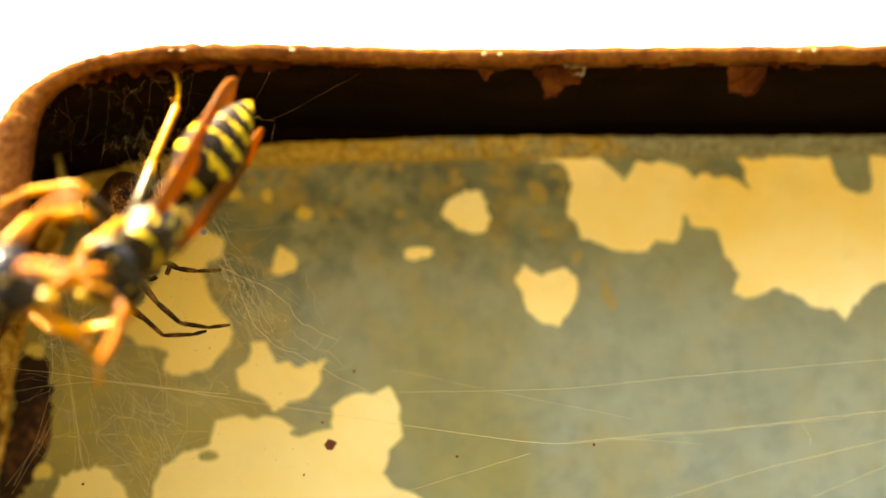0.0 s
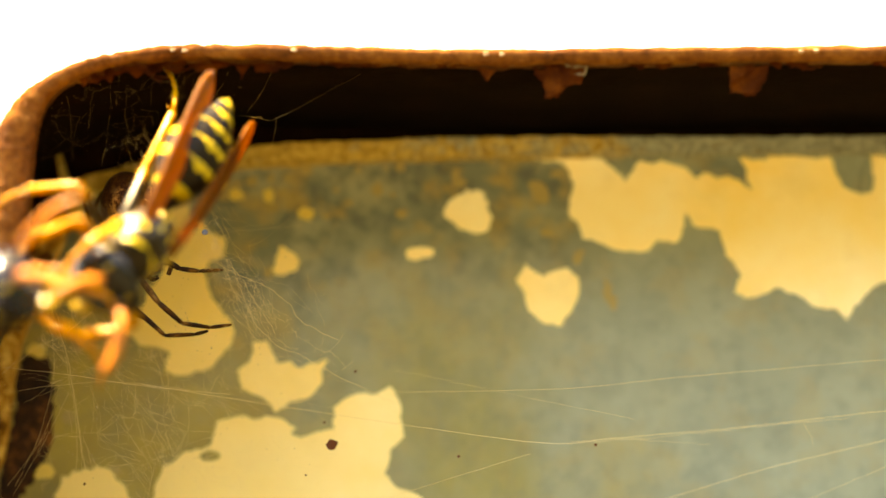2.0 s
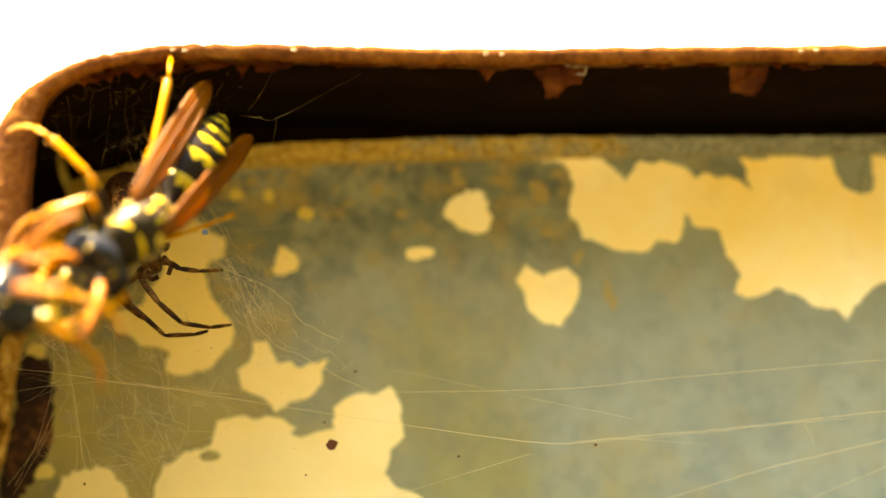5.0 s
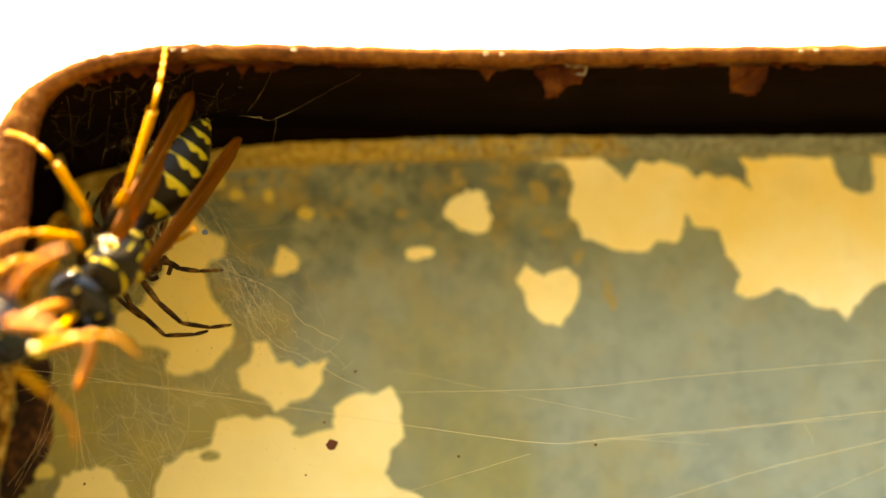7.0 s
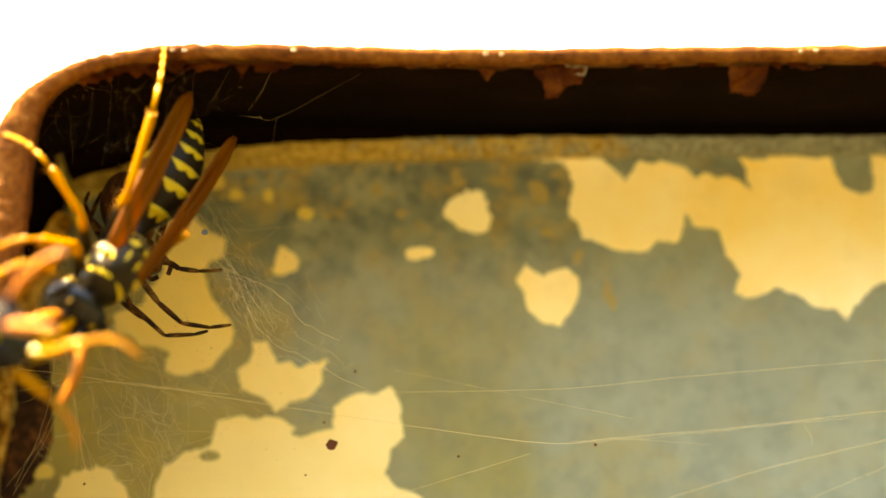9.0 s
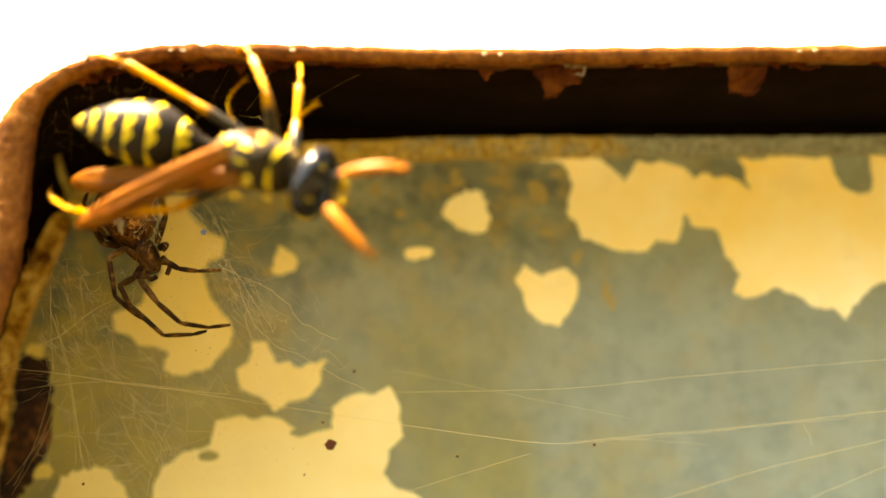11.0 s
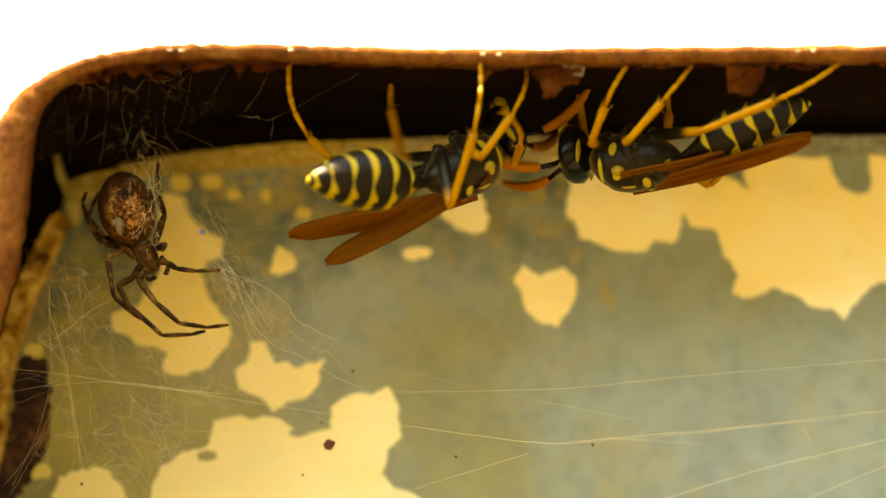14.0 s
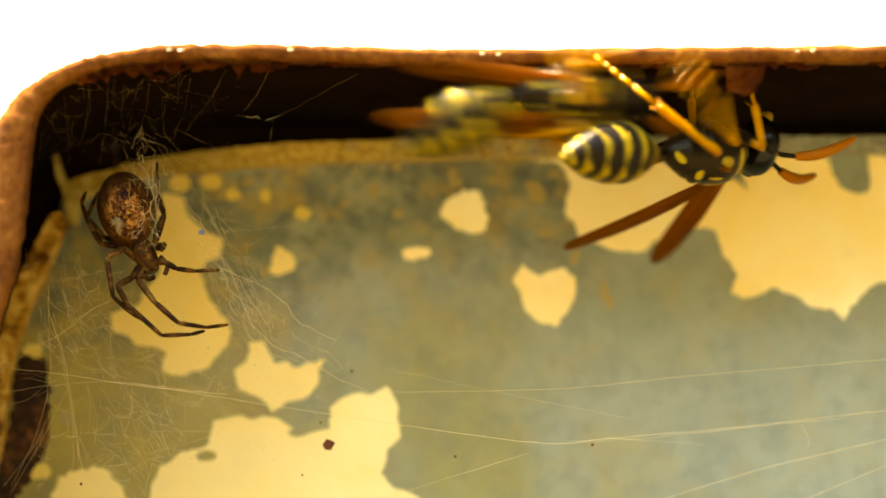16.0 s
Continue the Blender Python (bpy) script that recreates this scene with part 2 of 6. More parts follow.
def thing(name, label, category, at=(0, 0, 0), group="", kind=""):
    ob = new(name)
    ob.empty_display_size = 0.002
    ob.matrix_basis = Matrix.Translation(Vector(at) * MM)
    return tagged(ob, label, category, group, kind)


def ring_loft(bm, rings, caps=True, loop=True):
    """Skin a list of rings of equal count."""
    vs = [[bm.verts.new(p) for p in r] for r in rings]
    n = len(vs[0])
    for a, b in zip(vs, vs[1:]):
        for i in range(n if loop else n - 1):
            j = (i + 1) % n
            bm.faces.new((a[i], a[j], b[j], b[i]))
    if caps:
        bm.faces.new(vs[0][::-1])
        bm.faces.new(vs[-1])
    bmesh.ops.recalc_face_normals(bm, faces=bm.faces[:])
    return bm


def lathe(stations, n=24, bm=None):
    """Elliptic rings along x: (x, half width, half height, centre height)."""
    bm = bm or bmesh.new()
    return ring_loft(bm, [[(x, ry * math.cos(a), zc + rz * math.sin(a)) for a in [2 * math.pi * i / n for i in range(n)]] for x, ry, rz, zc in stations])


def profile(stations, steps=14):
    """Smoothed stations between the given ones."""
    out = []
    s = np.array(stations, float)
    u = np.linspace(0, len(s) - 1, steps)
    for v in u:
        i = min(int(v), len(s) - 2)
        f = v - i
        p0, p1, p2, p3 = s[max(i - 1, 0)], s[i], s[i + 1], s[min(i + 2, len(s) - 1)]
        q = 0.5 * (2 * p1 + (p2 - p0) * f + (2 * p0 - 5 * p1 + 4 * p2 - p3) * f * f + (3 * p1 - p0 - 3 * p2 + p3) * f ** 3)
        out.append((q[0], max(q[1], 0.02), max(q[2], 0.02), q[3]))
    return out


def tube(points, radii, n=8, bm=None):
    bm = bm or bmesh.new()
    pts = [Vector(p) for p in points]
    rings = []
    for i, p in enumerate(pts):
        d = (pts[min(i + 1, len(pts) - 1)] - pts[max(i - 1, 0)]).normalized()
        side = d.cross(Vector((0.13, 0.2, 0.97)))
        side = (side if side.length > 0.2 else d.cross(Vector((0, 1, 0)))).normalized()
        up = side.cross(d)
        r = radii[i] if hasattr(radii, "__len__") else radii
        rings.append([p + side * r * math.cos(2 * math.pi * k / n) + up * r * math.sin(2 * math.pi * k / n) for k in range(n)])
    return ring_loft(bm, rings)


def smooth_line(points, sub=4):
    """A rounded line through the points."""
    p = [Vector(q) for q in points]
    out = []
    for i in range(len(p) - 1):
        a, b, c, d = p[max(i - 1, 0)], p[i], p[i + 1], p[min(i + 2, len(p) - 1)]
        for k in range(sub):
            f = k / sub
            out.append(0.5 * (2 * b + (c - a) * f + (2 * a - 5 * b + 4 * c - d) * f * f + (3 * b - a - 3 * c + d) * f ** 3))
    return out + [p[-1]]


def ball(at, size, n=12, bm=None):
    bm = bm or bmesh.new()
    m = Matrix.Translation(at) @ Matrix.Diagonal((*size, 1))
    bmesh.ops.create_uvsphere(bm, u_segments=n * 2, v_segments=n, radius=1, matrix=m)
    return bm


def jagged(outline, step=0.35, amount=0.22, seed=0):
    """A closed outline with a broken edge."""
    rnd = random.Random(seed)
    out = []
    for a, b in zip(outline, outline[1:] + outline[:1]):
        a, b = Vector(a), Vector(b)
        n = max(1, int((b - a).length / step))
        side = Vector((-(b - a).y, (b - a).x)).normalized() if (b - a).length > 0 else Vector((0, 0))
        for i in range(n):
            out.append(a.lerp(b, i / n) + side * rnd.uniform(-amount, amount) * (0.4 if i == 0 else 1))
    return out


def rounded(outline, times=2):
    """Corners cut off an outline."""
    for _ in range(times):
        out = []
        for a, b in zip(outline, outline[1:] + outline[:1]):
            a, b = Vector(a), Vector(b)
            out += [a.lerp(b, 0.25), a.lerp(b, 0.75)]
        outline = out
    return outline


def slab(outline, y0, y1, bm=None):
    """A flat piece in the plane of the panel: an outline of (x, z) between two depths; the front edge is a little smaller."""
    bm = bm or bmesh.new()
    front = [bm.verts.new((p[0], y0, p[1])) for p in outline]
    back = [bm.verts.new((p[0], y1, p[1])) for p in outline]
    bm.faces.new(front)
    bm.faces.new(back[::-1])
    for i in range(len(front)):
        j = (i + 1) % len(front)
        bm.faces.new((front[i], back[i], back[j], front[j]))
    bmesh.ops.recalc_face_normals(bm, faces=bm.faces[:])
    return bm


# ---- the setting ----
bm = bmesh.new()
bmesh.ops.create_grid(bm, x_segments=40, y_segments=40, size=15000, matrix=Matrix.Translation((0, 0, -45.2)))
tagged(part("ground", bm, make_ground()), "dry dark ground in full sun under the box", "ground", kind="structure")


def build_backdrop():
    """The bright distance behind the box, far past what the picture can hold."""
    k = Mat("white_distance")
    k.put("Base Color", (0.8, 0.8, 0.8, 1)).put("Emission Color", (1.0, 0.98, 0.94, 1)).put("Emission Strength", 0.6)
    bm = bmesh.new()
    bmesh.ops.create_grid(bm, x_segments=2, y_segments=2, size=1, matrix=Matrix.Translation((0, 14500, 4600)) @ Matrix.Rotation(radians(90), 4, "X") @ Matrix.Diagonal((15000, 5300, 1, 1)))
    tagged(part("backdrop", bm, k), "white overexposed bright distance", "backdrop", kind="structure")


build_backdrop()


def build_unseen_hedge():
    """An unseen dark hedge, added behind the camera to cut low light."""
    k = Mat("light_cutting_hedge")
    k.put("Base Color", k.mix(k.noise(6, 6), (0.02, 0.028, 0.01), (0.07, 0.08, 0.03))).put("Roughness", 0.9)
    rings = []
    for i in range(161):
        a = radians(-105 + 210 * i / 160)
        d = Vector((math.sin(a), -math.cos(a)))
        # taller on the right, to dim the left of the panel
        top = 1500 + 1100 * math.sin(a)
        ring = []
        for q, f in ((3000, 0), (2960, 0.2), (2950, 0.4), (2960, 0.6), (2990, 0.8), (3080, 0.95), (3250, 1.0), (3420, 0.95), (3510, 0.8), (3540, 0.5), (3500, 0)):
            p = Vector((d.x * q, d.y * q, -60 + (top + 60) * f))
            lump = noise.noise(p * 0.002) * 130 + noise.noise(p * 0.007) * 70 + noise.noise(p * 0.02) * 45
            ring.append(p + Vector((d.x, d.y, 0)) * lump + Vector((0, 0, lump * 0.7 if f > 0.7 else 0)))
        rings.append(ring)
    tagged(part("hedge", ring_loft(bmesh.new(), rings), k), "unseen dark green hedge added to cut low light", "hedge", kind="structure")


build_unseen_hedge()

# Inner edge of the open front: along the top from the right, round the corner and down the side.
EDGE = [(70, 12.15), (48, 12.15)] + [(27.9, 12.19), (18.36, 12.12), (9.46, 12.01), (2.35, 11.93), (-4.77, 12.08), (-10.11, 12.23), (-14.38, 12.26), (-17.58, 12.15), (-20.33, 11.8), (-22.45, 11.28), (-24.05, 10.5), (-25.05, 9.35), (-25.5, 7.95), (-25.72, 6.0), (-25.86, 3.62), (-26.07, 1.11), (-26.54, -1.74), (-27.36, -4.58), (-28.3, -7.74), (-29.23, -11.23), (-30.09, -16.07)]
EDGE += [(-30.5, -20), (-31, -30), (-31, -45)]


def along_edge(sub=10):
    line = [(p.x, p.z) for p in smooth_line([(x, 0, z) for x, z in EDGE], sub)]
    out = []
    for i, (x, z) in enumerate(line):
        a, b = line[max(i - 1, 0)], line[min(i + 1, len(line) - 1)]
        d = Vector((b[0] - a[0], b[1] - a[1])).normalized()
        out.append((Vector((x, z)), Vector((d.y, -d.x)) * (-1 if d.x > 0 else 1)))
    return out


def build_housing():
    """The open metal box: a folded shell with a worn, rusty rim round its mouth."""
    line = along_edge()
    shell, rim = bmesh.new(), bmesh.new()
    rings_s, rings_r = [], []
    for i, (p, n) in enumerate(line):
        n = Vector((n.x, n.y)).normalized()
        side = max(0.0, min(1.0, (-p.x - 19) / 6))
        lean = side * max(0.0, min(1.0, (12 - p.y) / 5))
        thick = 1.12 + 1.8 * side * max(0.0, min(1.0, (10.6 - p.y) / 3.2))
        wob = [noise.noise(Vector((p.x * 1.3 + k * 7, p.y * 1.3, k * 3.1))) * 0.15 + noise.noise(Vector((p.x * 5 + k * 9, p.y * 5, k))) * 0.1 for k in range(6)]
        rings_r.append([(p.x + n.x * o, y, p.y + n.y * o) for o, y in
                        ((0.0 + wob[0], 1.6), (-0.02 + wob[1], 0.35), (0.2 + wob[1], 0.0 + wob[2]), (thick * 0.8 + wob[3], -0.05 + wob[4]),
                         (thick + wob[3], 0.4), (thick + wob[5], 1.6))])
        rings_s.append([(p.x + n.x * o, y, p.y + n.y * o) for o, y in ((0.15, 1.6), (0.1 + 1.3 * lean, 8), (0.1 + 3.9 * lean, 21), (0.9 + 3.9 * lean, 21), (0.9, 1.6))])
    ring_loft(shell, rings_s)
    ring_loft(rim, rings_r)
    housing = thing("wall_housing", "rusty sheet-metal box, open in front, dark inside", "metal box", kind="structure")
    part("shell", shell, DARK, housing, "soiled inside of the box, its shade painted near black")
    # the glare of the sunlit top edge is painted in as a pale second material
    ob = part("rim", rim, [RUST, plain("painted_sunlit_edge", (0.82, 0.74, 0.6), 0.6, 0.6)], housing, "rusty peeling rim of the box")
    for i, f in enumerate(ob.data.polygons[:-2]):
        f.material_index = 1 if i % 6 in (3, 4) else 0
    return housing


HOUSING = build_housing()


def build_panel():
    bm = slab([(70, -45), (-37, -45)] + [(-36.95, -9.02), (-34.04, -2.7), (-32.23, 2.1), (-30.82, 7.76), (-29.15, 11.64), (-25.43, 14.93), (-19.44, 16.17), (-12.21, 16.37)] + [(70, 16)], 20, 21.5)
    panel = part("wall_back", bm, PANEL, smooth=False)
    tagged(panel, "grey painted back panel with yellow peeling patches", "panel", kind="structure")
    for i, outline in enumerate((
            [(6.43, 10.12), (8.62, 9.8), (9.2, 8.17), (8.99, 6.14), (9.76, 4.52), (11.15, 4.11), (12.53, 3.39), (14.51, 3.51), (15.12, 4.32), (16.51, 4.11), (17.02, 6.34), (17.52, 5.33), (19.3, 5), (19.86, 3.31), (20.82, 1.7), (20.4, 0.7), (21.97, 0.18), (23.37, 0.9), (24.35, 0.5), (25.9, -0.5), (27.48, -0.7), (28.25, -1.42), (29.28, 0.1), (31.02, 1.3), (34.69, 2.1), (34.98, 10.37), (30.39, 10.37), (29.5, 7.56), (28.13, 8.17), (27.39, 10.29), (21, 10.29), (21.74, 7.76), (20.18, 8.98), (17.78, 8.78), (16.2, 9.8), (13.81, 10.08), (12.99, 8.57), (12.01, 9.39), (11.02, 10.21)],
            [(2.03, 8.04), (3.11, 7.56), (3.54, 5.33), (2.62, 4.6), (1.23, 5.12), (-0.24, 6.06), (0.64, 7.35)],
            [(5.78, 2.58), (7.04, 1.62), (8.55, 2.3), (9.42, 1.7), (9.24, -0.5), (8.12, -1.78), (6.94, -1.5), (5.96, -0.5), (5.07, 1.5)],
            [(-2.62, 3.71), (-0.75, 3.87), (-0.63, 3.11), (-2.46, 2.7)],
            [(-11.39, 4.03), (-10.47, 3.31), (-9.9, 2.58), (-10.85, 1.78), (-12.03, 1.9), (-11.73, 3.11)],
            [(-19.47, 7.76), (-18.07, 7.35), (-17.04, 5.33), (-15.24, 4.52), (-15.42, 3.31), (-16.79, 2.1), (-16.16, 0.1), (-14.75, -1.5), (-14.65, -3.1), (-16.08, -4.88), (-17.84, -5.28), (-19.42, -4.88), (-19.05, -3.69), (-21.03, -3.1), (-22.62, -2.3), (-23.05, -1.1), (-21.09, -0.3), (-19.56, 2.1), (-19.81, 4.52)],
            [(-13.16, -2.9), (-12.17, -2.9), (-11.56, -4.29), (-9.99, -4.68), (-8.03, -4.17), (-8.4, -5.87), (-9.57, -7.06), (-10.74, -7.25), (-11.52, -7.84), (-12.71, -6.66), (-14.09, -6.27), (-14.31, -4.88), (-13.53, -4.29)],
            [(-15.63, -8.44), (-13.87, -8.04), (-11.12, -8.44), (-9.55, -9.42), (-7.59, -9.02), (-7.61, -7.45), (-5.65, -6.66), (-3.69, -6.07), (-2.82, -7.45), (-2.7, -9.42), (-3.67, -10.59), (-4.06, -12.16), (-2.49, -13.33), (-0.93, -14.49), (-0.93, -16.82), (-21.12, -16.82), (-20.02, -13.72), (-19.28, -11.77), (-17.74, -10.59), (-16.19, -10.2)],
            [(-26.68, -12.55), (-25.14, -11.77), (-23.19, -11.69), (-21.99, -12.94), (-21.17, -14.49), (-26.6, -15.27)],
            [(-19.0, 8.9), (-17.9, 9.0), (-17.4, 8.2), (-18.2, 7.6), (-19.1, 8.0)], [(-16.7, 9.0), (-15.6, 8.9), (-15.3, 8.2), (-16.2, 7.9), (-16.9, 8.3)],
            [(-12.51, 8.04), (-11.83, 7.84), (-11.98, 6.87), (-12.7, 7.15)], [(-10.34, 6.54), (-9.07, 6.62), (-9.06, 5.81), (-10.17, 5.73)], [(-15.09, 7.84), (-14.1, 7.92), (-14.09, 7.15), (-14.96, 7.11)],
            [(5.82, 8.57), (7.01, 8.49), (7.57, 7.56), (7.32, 6.87), (6.41, 7.03), (6.21, 7.76)], [(-3.35, 9.88), (-2.63, 9.8), (-2.71, 9.19), (-3.43, 9.27)], [(9.04, 3.23), (9.92, 3.71), (9.75, 2.7), (9.19, 2.5)],
            [(6.79, 5.12), (7.86, 5), (7.7, 4.52), (6.91, 4.52)], [(-3.34, 6.46), (-2.47, 6.46), (-2.62, 5.89), (-3.26, 5.89)], [(11.12, 1.5), (11.71, 1.5), (12.28, -0.7), (11.69, -0.7)],
            [(-28.46, -11.61), (-26.9, -11.45), (-26.76, -12.39), (-28.24, -12.55)], [(-28.91, -2.9), (-27.53, -3.1), (-27.69, -4.29), (-28.79, -4.29)], [(-29.56, -10.01), (-28.7, -10.2), (-28.85, -11.57), (-29.63, -11.57)])):
        faint = outline[0] in ((5.82, 8.57), (-3.35, 9.88), (9.04, 3.23), (6.79, 5.12), (-3.34, 6.46), (11.12, 1.5))
        gold = outline[0] in ((-12.51, 8.04), (-10.34, 6.54), (-15.09, 7.84), (-19.0, 8.9), (-16.7, 9.0), (-28.46, -11.61), (-28.91, -2.9), (-29.56, -10.01))
        part("paint_patch", slab(jagged(jagged(outline, 0.8, 0.27, seed=i + 3), 0.28, 0.1, seed=i + 40) if len(outline) > 8 else jagged(jagged(rounded(outline, 1), 0.3, 0.2, seed=i + 7), 0.12, 0.06, seed=i), 19.86, 20.02), WORN if faint else GOLD if gold else PAINT, panel, smooth=False)
    rnd = random.Random(12)
    spots = [(rnd.uniform(-17, 9), 9.8 - abs(rnd.gauss(0, 2.4))) for _ in range(44)] + [(rnd.uniform(-26, -12), rnd.uniform(-12, 2)) for _ in range(10)]
    for i, (x, z) in enumerate(spots):
        w = rnd.choice((0.12, 0.2, 0.3, 0.5))
        ol = [(x + w * rnd.uniform(0.5, 1.3) * math.cos(a), z + w * rnd.uniform(0.5, 1.1) * math.sin(a)) for a in (0, 0.9, 1.8, 2.7, 3.6, 4.5, 5.4)]
        part("paint_patch", slab(jagged(ol, 0.15, 0.06, seed=i), 19.94 - 0.0012 * i, 20.02), WORN, panel, smooth=False)
    for i, (x, z, w, h) in enumerate(((-16.1, -10.9, 0.75, 0.4), (29.9, 8.6, 0.5, 1.0), (-9.9, -9.3, 0.6, 0.3))):
        ol = [(x + w * math.cos(a), z + h * math.sin(a)) for a in (0, 0.8, 1.6, 2.4, 3.2, 4.0, 4.8, 5.6)]
        part("bare_spot", slab(jagged(ol, 0.3, 0.14, seed=i + 60), 19.8, 20.02), PANEL, panel, "spot worn through the yellow paint", smooth=False)
    # near-black sheet, standing in for the shade in the corner and above the flange
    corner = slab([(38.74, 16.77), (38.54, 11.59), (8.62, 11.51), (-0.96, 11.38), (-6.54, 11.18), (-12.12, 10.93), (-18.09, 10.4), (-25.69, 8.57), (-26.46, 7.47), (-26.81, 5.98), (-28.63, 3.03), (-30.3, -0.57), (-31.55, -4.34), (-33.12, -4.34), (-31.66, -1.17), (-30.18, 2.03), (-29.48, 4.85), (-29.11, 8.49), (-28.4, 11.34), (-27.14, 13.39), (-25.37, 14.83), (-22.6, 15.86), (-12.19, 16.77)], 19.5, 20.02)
    part("corner_plate", corner, DARK, panel, "dark sheet standing in for shade behind the web", smooth=False)
    for i, outline in enumerate(([(-29.28, -3.69), (-27.22, -4.29), (-26.97, -7.45), (-27.21, -10.2), (-28.24, -12.55), (-29.74, -14.49), (-30.54, -13.72), (-29.91, -9.02)],)):
        part("rust_patch", slab(jagged(outline, seed=50 + i), 19.8, 20.02), BROWN, panel, "dark rusted-through patch", smooth=False)
    for i, (outline, mat) in enumerate(zip((
            [(36.42, 11.49), (20.51, 11.45), (8.59, 11.45), (-0.95, 11.33), (-6.52, 11.12), (-12.08, 10.88), (-15.25, 10.52), (-18.03, 10.2), (-20.6, 9.78), (-20.57, 8.72), (-18, 9.02), (-15.23, 9.24), (-12.06, 9.5), (-6.51, 9.78), (-0.95, 9.94), (8.57, 10.11), (20.49, 10.31), (36.37, 10.31)],
            [(-20.61, 9.77), (-21.58, 9.55), (-24.54, 8.72), (-26.23, 8.12), (-25.97, 7.47), (-24.31, 7.6), (-21.56, 8.42), (-20.58, 8.71)],
            [(-27.12, 5.86), (-26.57, 6.06), (-26, 5.7), (-26.14, 5.05), (-27.25, 2.33), (-28.43, -0.47), (-29.22, -2.85), (-29.75, -6), (-30.15, -10.69), (-31.5, -14.57), (-32.66, -14.57), (-31.76, -6.79), (-31.13, -4.43), (-30.54, -2.05), (-29.64, 0.65), (-28.46, 3.21)],
            [(-27.21, 10.72), (-26.93, 10.47), (-26.49, 9.17), (-25.9, 7.63), (-25.1, 7.47), (-23.92, 7.8), (-25.09, 7.07), (-25.36, 5.29), (-25.83, 5.21), (-26.28, 7.15), (-26.88, 8.85)]), (FLANGE, OLIVE, BARE, PALE))):
        part("flange", slab(jagged(outline, 0.5, 0.07, seed=70 + i), 18.6, 20.02), mat, panel, "corroded yellowish flange strip", smooth=False)
    return panel


build_panel()


def build_flakes():
    rnd = random.Random(4)
    for i, (outline, mat) in enumerate((
            ([(5.73, 11.75), (8.93, 11.75), (8.74, 10.87), (7.78, 10.73), (7.31, 10.03), (6.46, 9.96), (6.25, 11.06), (5.72, 11.31)], FLAKE), ([(18.07, 11.9), (20.56, 11.9), (20.32, 10.87), (19.74, 10.1), (18.18, 10.32)], FLAKE),
            ([(7.72, 11.89), (9.15, 11.89), (9, 11.3), (8.43, 11.15), (8.15, 11.44)], TAN), ([(2.17, 11.75), (3.41, 11.68), (2.77, 11.02)], FLAKE), ([(-13.13, 12.04), (-12.24, 11.97), (-12.79, 11.02)], FLAKE),
            ([(-22.53, 10.95), (-19.7, 11.75), (-19.87, 11.53), (-21.99, 10.8)], FLAKE), ([(-16.15, 12.04), (-13.3, 12.04), (-14.37, 11.75), (-15.61, 11.6)], FLAKE),
            ([(-12.06, 12.04), (-10.1, 12.04), (-10.45, 11.6), (-11.88, 11.57)], FLAKE), ([(21.91, 11.9), (24.04, 11.9), (23.33, 11.64)], FLAKE))):
        ol = jagged(jagged(outline, 0.5, 0.1, seed=90 + i), 0.16, 0.07, seed=i)
        bm = slab(ol, 0.6, 0.72)
        top = max(p[1] for p in ol)
        for v in bm.verts:
            v.co.y += (top - v.co.z) * rnd.uniform(0.3, 0.5) + noise.noise(v.co * 0.9) * 0.25
        part("rust_flake", bm, mat, HOUSING, "loose peeling rust flake" if mat is FLAKE else "pale tan paint flake", smooth=False)
    fringe = along_edge(6)
    for i in range(46):
        p, n = fringe[rnd.randrange(12, 92)]
        if p.y < 10.8:
            continue
        w, h = rnd.uniform(0.25, 1.1), rnd.uniform(0.12, 0.5) * (1.6 if p.x < -9 else 0.8)
        ol = [(p.x - w, p.y + 0.25), (p.x + w, p.y + 0.25), (p.x + w * 0.8, p.y - h * 0.3), (p.x + w * rnd.uniform(-0.4, 0.6), p.y - h), (p.x - w * 0.7, p.y - h * 0.4)]
        bm = slab(jagged(jagged(ol, 0.25, 0.12, seed=200 + i), 0.09, 0.05, seed=i), 0.8, 0.88)
        lean = rnd.uniform(-0.3, 0.9)
        for v in bm.verts:
            v.co.y += (p.y - v.co.z) * lean + noise.noise(v.co * 1.4) * 0.3
        part("rust_flake", bm, FLAKE, HOUSING, smooth=False)
    # thin curled shreds hang in the corner
    for pts, w in (([(-21.28, 11.91), (-19.95, 11.72), (-19.06, 11.61), (-18.41, 11.17), (-17.76, 10.8)], 0.16), ([(-19.6, 12.05), (-18.77, 11.69), (-18.27, 11.25), (-17.19, 10.99)], 0.13), ([(-17.36, 12.13), (-17.2, 11.69), (-16.98, 11.36), (-16.2, 11.61), (-15.42, 11.87), (-14.71, 12.13)], 0.1),
                   ([(-22.26, 11.25), (-21.02, 11.5), (-19.95, 11.5), (-19.12, 11.36)], 0.12), ([(-14.71, 12.2), (-13.53, 11.98), (-12.57, 11.87), (-11.21, 12.02)], 0.12), ([(-13.07, 12.2), (-12.92, 11.69), (-12.74, 11.25)], 0.07)):
        line = smooth_line([(x, 0.6, z) for x, z in pts], 5)
        rings = []
        for i, p in enumerate(line):
            q = w * (1 - 0.6 * i / len(line)) * (1 + 0.5 * noise.noise(p * 3))
            y = 0.4 + 0.5 * noise.noise(p * 0.8)
            rings.append([(p.x, y - 0.3, p.z - q * 0.4), (p.x + q * 0.3, y + 0.25, p.z + q), (p.x + q * 0.3, y + 0.3, p.z + q * 0.7), (p.x, y - 0.22, p.z - q)])
        part("rust_flake", ring_loft(bmesh.new(), rings), FLAKE, HOUSING, "thin curled rust shred", smooth=False)
